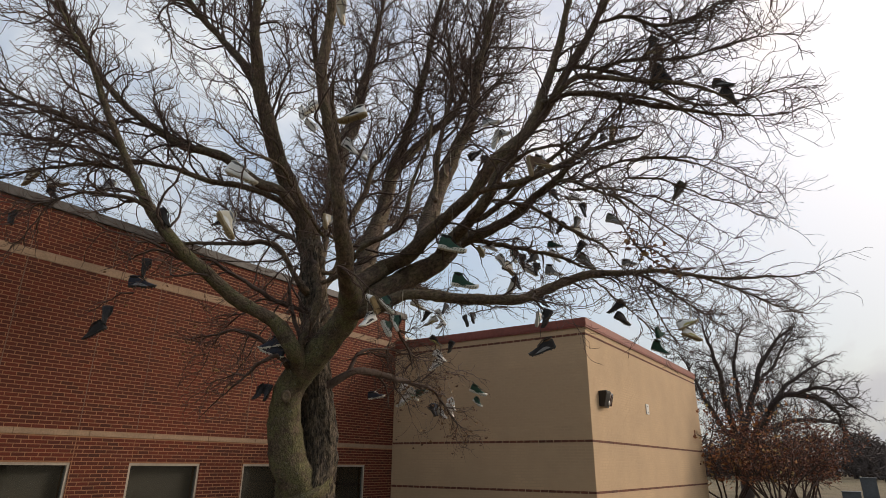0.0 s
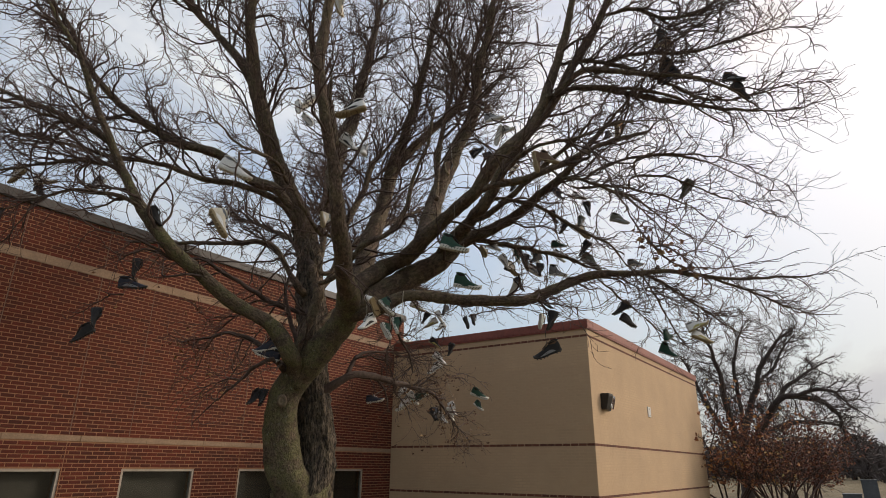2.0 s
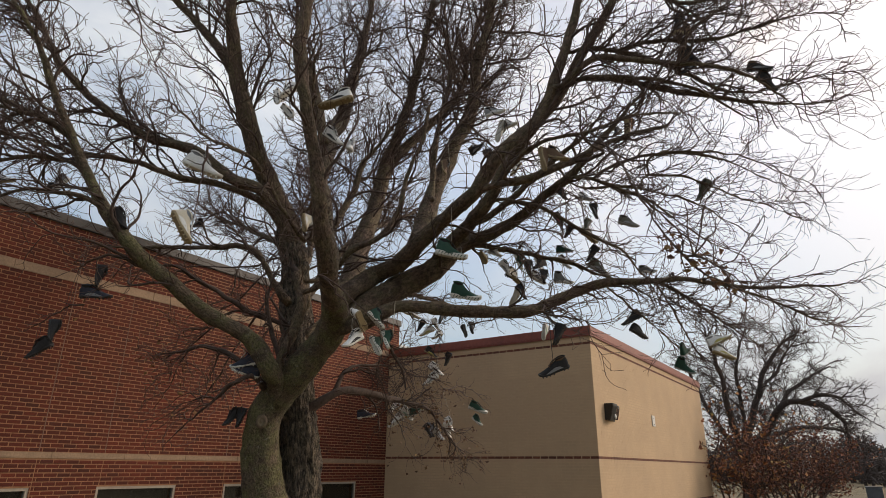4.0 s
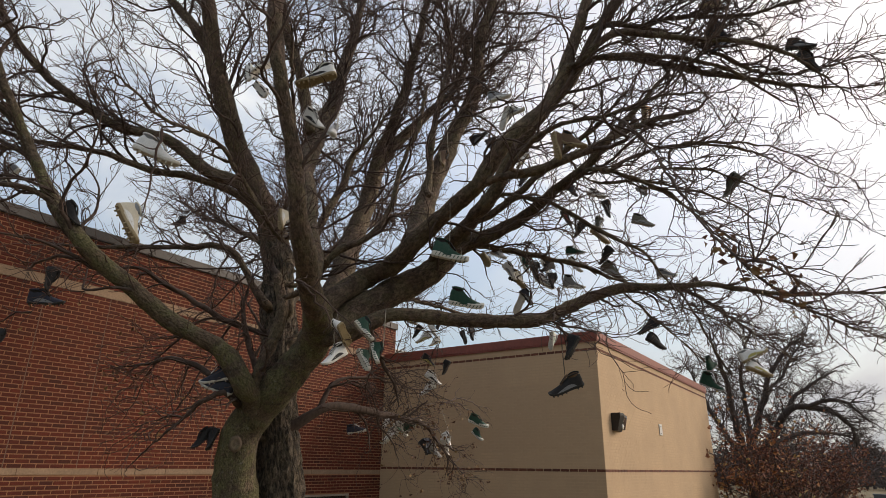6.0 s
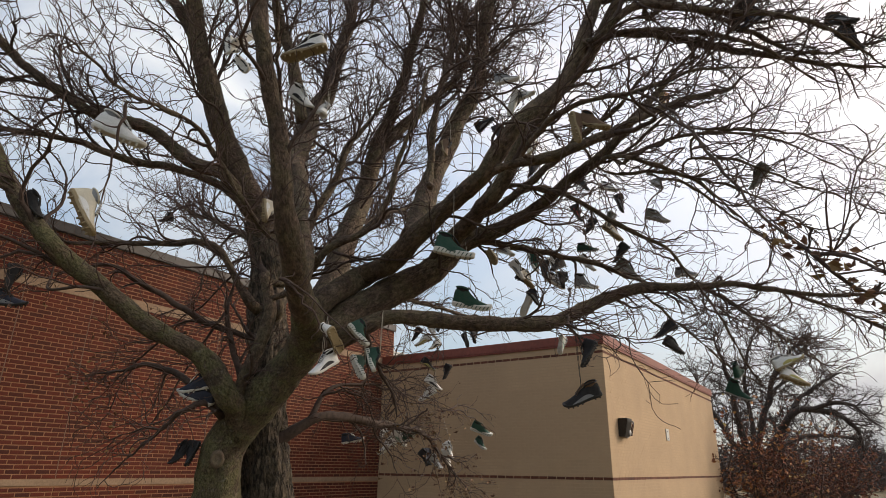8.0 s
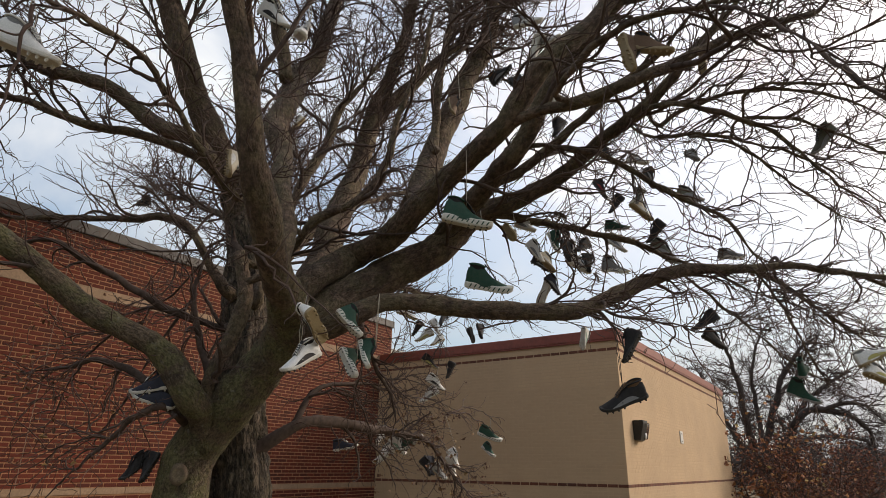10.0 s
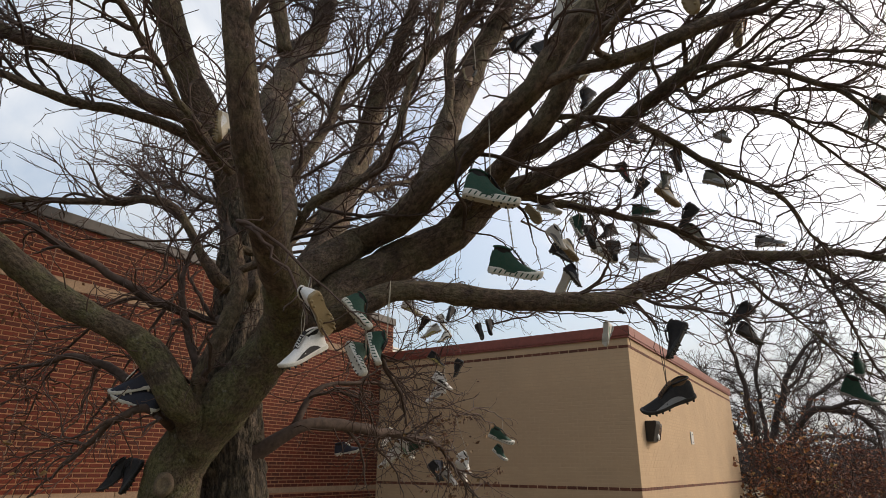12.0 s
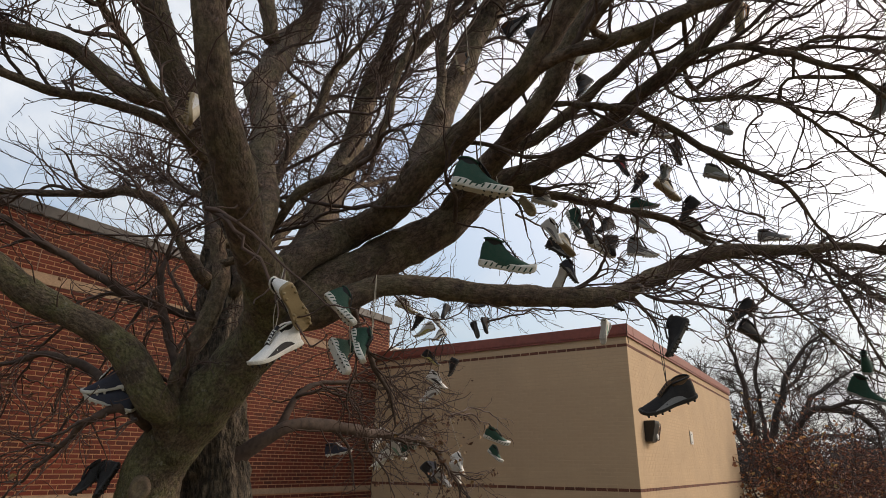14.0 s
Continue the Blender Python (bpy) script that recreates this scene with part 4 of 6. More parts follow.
limb('leafy near branch', bark_bough, [(-9.02, -3.45, 4.63, 0.007), (-9.26, -3.72, 4.20, 0.007), (-9.55, -4.06, 3.45, 0.007), (-9.70, -4.16, 3.26, 0.007), (-9.80, -4.26, 3.08, 0.007), (-9.70, -4.36, 2.99, 0.006), (-9.45, -4.46, 2.95, 0.005)])
limb('leafy near branch', bark_bough, [(-9.80, -4.26, 3.08, 0.008), (-9.88, -4.34, 3.04, 0.007), (-9.92, -4.42, 2.96, 0.005)])
limb('cleat branch', bark_bough, [(-7.40, -2.19, 3.58, 0.016), (-7.66, -2.33, 3.51, 0.014), (-7.92, -2.46, 3.35, 0.011), (-7.97, -2.68, 3.29, 0.009), (-8.03, -2.93, 3.21, 0.006)])

# ---- boughs and twigs ----
rnd = random.Random(11)
CROWN = Vector((0.2, -0.2, 3.6))  # from the tree's foot


def shoot(start, direction, length, r0, r1, steps, wander, lift):
    """A crooked shoot: points (x, y, z, r)."""
    p, d = Vector(start), Vector(direction).normalized()
    out = [(*p, r0)]
    seg = length / steps
    bend = Vector((0, 0, 0))
    for i in range(1, steps + 1):
        # long sweeps, with a little unevenness from joint to joint
        bend = bend * 0.62 + Vector((rnd.gauss(0, wander), rnd.gauss(0, wander), rnd.gauss(0, wander))) * 0.5
        d = (d + bend + Vector((rnd.gauss(0, wander), rnd.gauss(0, wander), rnd.gauss(0, wander))) * 0.85 + Vector((0, 0, lift))).normalized()
        p = p + d * seg
        out.append((*p, r0 + (r1 - r0) * i / steps))
    return out


def sideways(d, spread):
    """A direction that leaves d at about `spread` radians, round a random side, rather outwards and up than inwards."""
    d = Vector(d).normalized()
    side = d.cross(Vector((rnd.gauss(0, 1), rnd.gauss(0, 1), rnd.gauss(0, 1))))
    if side.length < 1e-4:
        side = d.orthogonal()
    side.normalize()
    return (d * math.cos(spread) + side * math.sin(spread)).normalized()


BOUGHS, TWIGS, SPRAYS = [], [], []


def outward(p):
    v = Vector(p[:3]) - CROWN
    v.z *= 0.7
    return v.normalized()


def sprout(path, level, first, spacing, lengths, radius, spread):
    """Side shoots along a path of (x, y, z, r)."""
    P = np.asarray(path)
    seg = np.linalg.norm(np.diff(P[:, :3], axis=0), axis=1)
    total = float(seg.sum())
    at = np.concatenate([[0], np.cumsum(seg)])
    s = first * total
    made = []
    while s < total:
        i = min(int(np.searchsorted(at, s)), len(P) - 1)
        i = max(i, 1)
        p, d = P[i], Vector(P[i, :3] - P[i - 1, :3])
        f = s / total
        length = rnd.uniform(*lengths) * (1.15 - 0.55 * f)
        r = min(radius, p[3] * 0.62) * rnd.uniform(0.75, 1.1)
        way = sideways(d, rnd.uniform(*spread))
        way = (way + outward(p) * 0.42).normalized()
        made.append((p, way, length, max(r, 0.0022)))
        # the outer, higher crown is set more thickly
        s += spacing * rnd.uniform(0.6, 1.45) * (1.0 if level > 1 else 0.50 if p[2] > 6.8 else 0.68 if p[2] > 5.7 else 1.2 if p[2] > 4.2 else 1.0)
    return made


# how thickly each limb is set with boughs (its share of the usual), and how long they grow
DENSE = {
    "outer left branch": (1.3, 0.45), "outer right sweep": (0.7, 0.4), "rear low limb": (2.0, 0.42), "rear crown limb": (0.9, 1.0), "near shoe branch": (1.2, 0.35),
    "drooping trunk branch": (1.0, 0.3), "cleat branch": (1.2, 0.25), "leafy near branch": (0.7, 0.14), "low left twig": (0.9, 0.3), "level hanging branch": (1.2, 0.3), "right hanging branch": (1.2, 0.3), "outer hanging branch": (1.2, 0.3), "level drooping twig": (2.0, 0.4), "level drooping branch": (2.0, 0.4),
    "level right sweep": (0.9, 0.45), "middle right sweep": (0.9, 0.45), "upper right sweep": (0.9, 0.45), "high right sweep": (0.9, 0.45), "lower right sweep": (0.8, 0.45),
    "lowest right sweep": (0.9, 0.42), "upper left limb": (0.8, 1.05)}
DENSE.update({
    "left crown limb": (0.95, 1.1), "rear middle limb": (0.85, 1.0), "rear middle fork": (0.85, 1.0), "slender inner limb": (1.1, 0.7), "upright limb": (0.4, 0.55),
    "short left limb": (0.9, 0.7), "rear right limb": (0.8, 1.0), "rear right fork": (0.9, 1.0), "centre right limb": (0.8, 1.0), "centre right fork": (0.9, 1.0),
    "great right limb": (0.32, 0.65), "great right fellow": (0.36, 0.7), "crossing side fork": (0.28, 0.5), "arching side fork": (0.35, 0.55), "low arching fork": (0.35, 0.55),
    "thin side fork": (0.6, 0.6), "spreading right limb": (0.42, 0.65)})
DENSE.update({
    "spreading right arch": (0.55, 0.45), "spreading upper fork": (0.5, 0.6), "long level limb": (0.7, 0.5), "middle right limb": (0.9, 0.5), "drooping near limb": (0.9, 0.4),
    "crossing dark limb": (0.25, 0.4), "near left limb": (0.85, 0.9), "near left lower limb": (1.1, 0.8), "low left limb": (0.85, 1.1), "low left fork": (0.9, 1.2),
    "low left spur": (0.45, 0.4), "low right limb": (0.95, 0.7), "low right fork": (1.1, 0.7), "low crossing limb": (0.4, 0.5), "low dead limb": (0.9, 0.4),
    "inner stem": (0.5, 0.5)})


def grow_crown():
    boughs = []
    for label, P in GROWN:
        if label in ("trunk", "front stem", "rear stem"):
            continue
        low = label.startswith(("low", "short", "drooping", "inner", "long level", "level", "cleat", "leafy", "middle right", "right hang", "outer hang", "near shoe", "rear low"))
        thick = max(q[3] for q in P)
        dense, long = DENSE.get(label, (1.0, 1.0))
        for p, way, length, r in sprout(P, 1, 0.30 if thick > 0.055 else 0.12, 0.165 / dense, (0.6, 1.3) if low else (0.9, 2.6), 0.0195, (0.32, 0.85)):
            boughs.append(shoot(p[:3], way, length * long, r, 0.0054, 17, 0.19, -0.03 if label.startswith(("rear low", "low right", "low left spur", "long level", "level")) else 0.0 if low else 0.035 if p[2] > 4.6 else -0.012))
        # the limb's own leader goes on past its tip
        tip, before = P[-1], P[-4]
        boughs.append(shoot(tip[:3], Vector(tip[:3] - before[:3]), rnd.uniform(0.35, 0.8) * long, max(tip[3], 0.007), 0.0035, 8, 0.16, 0.01))
    BOUGHS.extend(boughs)
    for path in boughs:
        for p, way, length, r in sprout(path, 2, 0.08, 0.120, (0.2, 0.8), 0.0072, (0.32, 0.90)):
            TWIGS.append(shoot(p[:3], way, length, max(r, 0.0056 if p[2] > 5.6 else 0.0043), 0.0034 if p[2] > 5.6 else 0.0026, 7, 0.25, 0.01))
    for path in TWIGS:
        for p, way, length, r in sprout(path, 3, 0.10, 0.112, (0.05, 0.34), 0.0036, (0.4, 1.15)):
            SPRAYS.append(shoot(p[:3], way, length, max(r, 0.0042 if p[2] > 5.6 else 0.0029), 0.0029 if p[2] > 5.6 else 0.0021, 4, 0.24, 0.01))
    # short spurs on the bare limbs
    for label, P in GROWN:
        if label in ("trunk", "front stem", "rear stem"):
            continue
        for p, way, length, r in sprout(P, 1, 0.1, 0.15, (0.08, 0.45), 0.007, (0.6, 1.3)):
            TWIGS.append(shoot(p[:3], way, length, max(r, 0.004), 0.0025, 5, 0.25, 0.0))


grow_crown()
def join_tubes(name, paths, sides, mat, label):
    verts, faces = [], []
    for q in paths:
        tube(q, sides, verts, faces, cap=False)
    ob = new(name, mesh_of(name, verts, faces, mat, True))
    ob.parent = tree
    tagged(ob, label, kind="stuff")


join_tubes("bough", BOUGHS, 6, bark_bough, "crooked dark boughs")
join_tubes("branchlet", TWIGS, 4, bark_twig, "thin dark branchlets")
join_tubes("twig", SPRAYS, 3, bark_twig, "fine bare brown twigs")


def knot(at, facing, r):
    """A healed branch scar: rolled lips of bark round a sunken eye."""
    bm = bmesh.new()
    q = Vector(facing).to_track_quat('Z', 'Y').to_matrix()
    rings = ((1.25, -0.25), (1.05, 0.12), (0.85, 0.25), (0.62, 0.20), (0.45, 0.06), (0.25, 0.10), (0.0, 0.16))
    loops = []
    for f, z in rings:
        loop = []
        for k in range(20):
            a = 2 * math.pi * k / 20
            w = 1 + 0.12 * noise.noise((math.cos(a) * 1.5, math.sin(a) * 1.5, f * 4))
            loop.append(bm.verts.new(Vector(at) - BASE + q @ Vector((math.cos(a) * f * r * w, math.sin(a) * f * r * w * 1.2, z * r))))
        loops.append(loop)
    for p, o in zip(loops, loops[1:]):
        for k in range(20):
            bm.faces.new((p[k], p[(k + 1) % 20], o[(k + 1) % 20], o[k]))
    part("knot", bm, bark_limb, tree, "swollen knot with a sunken eye", True)


knot((-8.99, 0.52, 2.30), (-0.55, -0.83, 0.05), 0.052)

# ---- the hanging shoes ----
def fabric(name, colour, rough=0.75):
    m, nt, b = material(name, rough)
    weave = ramp(nt, noise_tex(nt, 130, 3), (0.3, [c * 0.75 for c in colour]), (0.7, [min(1, c * 1.15) for c in colour]))
    scuff = ramp(nt, noise_tex(nt, 9, 6, 0.7), (0.40, (0, 0, 0)), (0.68, (0.42, 0.42, 0.42)))
    grime = [0.72 * c + 0.28 * g for c, g in zip(colour, (0.13, 0.11, 0.085))]
    nt.links.new(mixed(nt, weave, grime, scuff), b.inputs["Base Color"])
    bump(nt, b, noise_tex(nt, 60, 5), 0.35, 0.006)
    return m


INK = {k: fabric(k, c) for k, c in {
    "white_leather": (0.74, 0.73, 0.69), "cream_leather": (0.62, 0.56, 0.43), "grey_mesh": (0.24, 0.245, 0.25), "black_mesh": (0.012, 0.011, 0.012),
    "navy_mesh": (0.022, 0.026, 0.045), "green_mesh": (0.010, 0.058, 0.035), "pale_green": (0.26, 0.42, 0.33), "yellow_mesh": (0.45, 0.40, 0.13), "olive_mesh": (0.10, 0.10, 0.07),
    "brown_suede": (0.15, 0.085, 0.045), "orange_mesh": (0.38, 0.17, 0.05), "red_mesh": (0.30, 0.035, 0.03)}.items()}
SOLE = {k: fabric(k, c, 0.6) for k, c in {
    "white_rubber": (0.66, 0.64, 0.57), "gum_rubber": (0.30, 0.225, 0.115), "black_rubber": (0.020, 0.019, 0.018), "grey_rubber": (0.25, 0.24, 0.22)}.items()}
# upper, sole, side panel, lining, laces, in words
SCHEMES = {
    "white": ("white_leather", "white_rubber", "white_leather", "grey_mesh", "white_leather", "weathered white leather football cleat hanging in the tree"),
    "cream": ("cream_leather", "gum_rubber", "white_leather", "grey_mesh", "white_leather", "yellowed cream cleat with gum sole hanging in the tree"),
    "black": ("black_mesh", "black_rubber", "black_mesh", "black_mesh", "black_mesh", "weathered black football cleat hanging in the tree"),
    "navy": ("navy_mesh", "black_rubber", "grey_mesh", "black_mesh", "black_mesh", "dark navy cleat hanging in the tree"),
    "navy_white": ("navy_mesh", "white_rubber", "navy_mesh", "black_mesh", "white_leather", "navy cleat with pale sole caught in the tree"),
    "white_black": ("white_leather", "white_rubber", "black_mesh", "black_mesh", "white_leather", "white and black studded cleat hanging in the tree"),
    "white_gum": ("white_leather", "gum_rubber", "black_mesh", "black_mesh", "white_leather", "white cleat with worn tan sole hanging in the tree"),
    "white_grey": ("white_leather", "white_rubber", "grey_mesh", "black_mesh", "white_leather", "white and grey cleat hanging in the tree"),
    "white_green": ("white_leather", "white_rubber", "pale_green", "grey_mesh", "white_leather", "white cleat with pale green panel hanging in the tree"),
    "grey_white": ("grey_mesh", "white_rubber", "white_leather", "black_mesh", "white_leather", "grey cleat with white lower panel hanging in the tree"),
    "black_grey": ("black_mesh", "black_rubber", "grey_mesh", "brown_suede", "black_mesh", "black cleat with grey side panel hanging by its lace"),
    "green": ("green_mesh", "grey_rubber", "green_mesh", "black_mesh", "white_leather", "green high-top cleat hanging in the tree"),
    "green_white": ("green_mesh", "white_rubber", "green_mesh", "black_mesh", "black_mesh", "green cleat with ribbed white sole hanging in the tree"),
    "yellow_white": ("white_leather", "gum_rubber", "yellow_mesh", "grey_mesh", "white_leather", "white and yellow cleat hanging in the tree"),
    "yellow_black": ("black_mesh", "gum_rubber", "yellow_mesh", "black_mesh", "black_mesh", "black and yellow cleat hanging in the tree"),
    "olive": ("olive_mesh", "grey_rubber", "grey_mesh", "black_mesh", "grey_mesh", "faded olive cleat hanging in the tree"),
    "brown": ("brown_suede", "gum_rubber", "brown_suede", "black_mesh", "grey_mesh", "dull brown shoe hanging in the tree"),
    "orange": ("orange_mesh", "gum_rubber", "white_leather", "black_mesh", "white_leather", "faded orange shoe hanging in the tree"),
    "red_black": ("black_mesh", "black_rubber", "red_mesh", "black_mesh", "red_mesh", "black and red cleat hanging in the tree"),
}
# along the shoe from heel to toe: place, half width, height of the upper
LAST = ((-0.500, 0.050, 0.20), (-0.485, 0.085, 0.33), (-0.44, 0.112, 0.395), (-0.36, 0.122, 0.40), (-0.26, 0.122, 0.385), (-0.16, 0.122, 0.355), (-0.06, 0.125, 0.305),
        (0.05, 0.133, 0.250), (0.16, 0.143, 0.205), (0.27, 0.146, 0.170), (0.36, 0.135, 0.145), (0.43, 0.110, 0.122), (0.475, 0.075, 0.100), (0.497, 0.035, 0.075))
SHOE_MESHES = {}


def toe_spring(x):
    return 0.055 * max(0.0, (x - 0.2) / 0.3) ** 2


def shoe_meshes(scheme, high):
    key = (scheme, high)
    if key in SHOE_MESHES:
        return SHOE_MESHES[key]
    ink = SCHEMES[scheme]
    out = []
    ribbed = scheme == "green_white"
    # upper: arched sections, open at the ankle
    arc = 13
    verts, faces = [], []
    for x, w, h in LAST:
        if high and x < -0.03:
            h = h + (0.08 if ribbed else 0.17) * min(1.0, (-0.03 - x) / 0.12)
        base = 0.05 + toe_spring(x)
        for k in range(arc):
            a = math.pi * k / (arc - 1)
            c, s = math.cos(a), math.sin(a)
            y = w * math.copysign(abs(c) ** 0.75, c) * (1 - 0.28 * s * (1 if x < 0 else 0.5))
            z = base + (h - base) * abs(s) ** 0.85
            verts.append((x + 0.012 * noise.noise((x * 6, y * 9, z * 7)), y + 0.006 * noise.noise((x * 9, y * 9, z * 9 + 3)), z))
    for i in range(len(LAST) - 1):
        for k in range(arc - 1):
            if 1 <= i <= 4 and 4 <= k <= 7:
                continue
            a = i * arc + k
            faces.append((a, a + arc, a + arc + 1, a + 1))
    faces.append(tuple(range(arc)))
    faces.append(tuple((len(LAST) - 1) * arc + k for k in reversed(range(arc))))
    out.append(("upper", mesh_of("upper", verts, faces, INK[ink[0]], True), ""))
    # lining: a sunken dark bag in the ankle opening with a padded rim
    bm = bmesh.new()
    top = (0.455 if high and ribbed else 0.545 if high else 0.378)
    rings = [(0.0, 1.0), (-0.02, 0.93), (-0.12, 0.86), (-0.2, 0.6)]
    loops = []
    for dz, f in rings:
        loop = []
        for k in range(18):
            a = 2 * math.pi * k / 18
            x = -0.31 + 0.165 * f * math.cos(a)
            loop.append(bm.verts.new((x, 0.082 * f * math.sin(a), top + dz + 0.014 * (1 - math.cos(2 * a)) - 0.05 * (x + 0.31))))
        loops.append(loop)
    for p, q in zip(loops, loops[1:]):
        for k in range(18):
            bm.faces.new((p[k], p[(k + 1) % 18], q[(k + 1) % 18], q[k]))
    bm.faces.new(loops[-1])
    me = bpy.data.meshes.new("lining")
    bm.to_mesh(me)
    bm.free()
    me.materials.append(INK[ink[3]])
    me.polygons.foreach_set("use_smooth", [True] * len(me.polygons))
    out.append(("lining", me, ""))
    verts, faces = [], []
    rim = [(-0.31 + 0.168 * math.cos(a), 0.085 * math.sin(a), top + 0.014 * (1 - math.cos(2 * a)) - 0.05 * 0.168 * math.cos(a), 0.017) for a in [2 * math.pi * k / 20 for k in range(21)]]
    tube(rim, 6, verts, faces, cap=False)
    out.append(("collar", mesh_of("collar", verts, faces, INK[ink[0]], True), ""))
    # tongue
    verts, faces = [], []
    t0, t1 = Vector((-0.16, 0, top + 0.055)), Vector((0.12, 0, 0.235))
    for i in range(7):
        p = t0.lerp(t1, i / 6)
        p.z += 0.02 * math.sin(math.pi * i / 6) + 0.004
        for y in (-0.052, -0.026, 0, 0.026, 0.052):
            verts += [(p.x, y, p.z - 4.5 * y * y), (p.x - 0.004, y, p.z - 4.5 * y * y - 0.02)]
    for i in range(6):
        for j in range(4):
            a = i * 10 + j * 2
            faces += [(a, a + 2, a + 12, a + 10), (a + 1, a + 11, a + 13, a + 3)]
        faces += [(i * 10, i * 10 + 10, i * 10 + 11, i * 10 + 1), (i * 10 + 8, i * 10 + 9, i * 10 + 19, i * 10 + 18)]
    faces.append((0, 1, 3, 2))
    out.append(("tongue", mesh_of("tongue", verts, faces, INK[ink[3]], True), ""))
    # laces crossing over the instep
    verts, faces = [], []
    for i in range(5):
        p, q = t0.lerp(t1, 0.28 + 0.15 * i), t0.lerp(t1, 0.36 + 0.15 * i)
        for s in (-1, 1):
            tube([(p.x, s * 0.062, p.z - 0.008, 0.0075), ((p.x + q.x) / 2, 0, (p.z + q.z) / 2 + 0.034, 0.0075), (q.x, -s * 0.062, q.z - 0.008, 0.0075)], 5, verts, faces)
    out.append(("laces", mesh_of("laces", verts, faces, INK[ink[4]], True), ""))
    # side panels, a curved blade on each flank
    for s in (-1, 1):
        verts, faces = [], []
        n = 10
        for i in range(n + 1):
            f = i / n
            x = -0.30 + 0.62 * f
            w = np.interp(x, [q[0] for q in LAST], [q[1] for q in LAST])
            h = np.interp(x, [q[0] for q in LAST], [q[2] for q in LAST])
            base = 0.05 + toe_spring(x)
            for g in (0.10, 0.10 + 0.40 * math.sin(math.pi * f) ** 0.7):
                a = math.asin(min(1, g ** (1 / 0.85)))
                y = w * math.cos(a) ** 0.75 * (1 - 0.28 * math.sin(a) * (1 if x < 0 else 0.5)) + 0.005
                verts.append((x, s * y, base + (h - base) * g))
        for i in range(n):
            a = 2 * i
            faces.append((a, a + 2, a + 3, a + 1))
        out.append(("side_panel", mesh_of("side_panel", verts, faces, INK[ink[2]], True), ""))
    # sole with studs
    bm = bmesh.new()
    loops = []
    for dz, grow in ((-0.03, 0.95), (0.0, 1.07), (0.085, 1.08), (0.105, 1.0)) if ribbed else ((0.0, 0.97), (0.02, 1.05), (0.058, 1.06), (0.072, 1.0)):
        loop = []
        side = [(x, w) for x, w, h in LAST]
        for x, w in side + [(x, -w) for x, w in side[::-1]]:
            waist = 1 - 0.14 * math.exp(-((x + 0.1) / 0.12) ** 2)
            loop.append(bm.verts.new((x * (1.0 + (grow - 1) * 0.3), w * grow * waist, dz + toe_spring(x))))
        loops.append(loop)
    for p, q in zip(loops, loops[1:]):
        for k in range(len(p)):
            j = (k + 1) % len(p)
            bm.faces.new((p[k], p[j], q[j], q[k]))
    bm.faces.new(loops[0][::-1])
    bm.faces.new(loops[-1])
    bmesh.ops.recalc_face_normals(bm, faces=bm.faces)
    me = bpy.data.meshes.new("sole")
    bm.to_mesh(me)
    bm.free()
    me.materials.append(SOLE[ink[1]])
    out.append(("sole", me, ""))
    if ribbed:
        # slanting dark ribs on the flanks of the thick sole
        for s in (-1, 1):
            for k in range(9):
                verts, faces = [], []
                x = -0.42 + 0.098 * k
                w = [np.interp(x + q, [p[0] for p in LAST], [p[1] for p in LAST]) * 1.08 * (1 - 0.14 * math.exp(-((x + q + 0.1) / 0.12) ** 2)) for q in (0, 0.04)]
                z = toe_spring(x)
                a = len(verts)
                for d in (-0.01, 0.006):
                    verts += [(x, s * (w[0] + d), z + 0.005), (x + 0.026, s * (w[0] + d), z + 0.005), (x + 0.062, s * (w[1] + d), z + 0.08), (x + 0.036, s * (w[1] + d), z + 0.08)]
                faces += [(a, a + 1, a + 2, a + 3), (a + 4, a + 7, a + 6, a + 5), (a, a + 4, a + 5, a + 1), (a + 1, a + 5, a + 6, a + 2), (a + 2, a + 6, a + 7, a + 3), (a + 3, a + 7, a + 4, a)]
                out.append(("sole_rib", mesh_of("sole_rib", verts, faces, INK["green_mesh"], False), ""))
    dark = SOLE["black_rubber"] if scheme in ("white_black", "green_white", "black") else SOLE[ink[1]]
    bm = bmesh.new()
    bmesh.ops.create_cone(bm, cap_ends=True, segments=8, radius1=0.017, radius2=0.026, depth=0.05)
    stud = bpy.data.meshes.new("stud")
    bm.to_mesh(stud)
    bm.free()
    stud.materials.append(dark)
    for x in (-0.42, -0.30, 0.04, 0.17, 0.29, 0.40):
        for s in (-1, 1):
            w = np.interp(x, [q[0] for q in LAST], [q[1] for q in LAST]) * 0.72
            out.append(("stud", stud, (x, s * w, toe_spring(x) - 0.02)))
    SHOE_MESHES[key] = out
    return out


ALL_WOOD = np.array([p for paths in (BOUGHS, TWIGS, [P for _, P in GROWN]) for q in paths for p in q])
ALL_WOOD[:, :3] += np.array(BASE)
CARRIERS = []
lace_cord = {k: fabric("cord_" + k, c) for k, c in {"pale": (0.42, 0.38, 0.30), "dark": (0.02, 0.018, 0.016)}.items()}


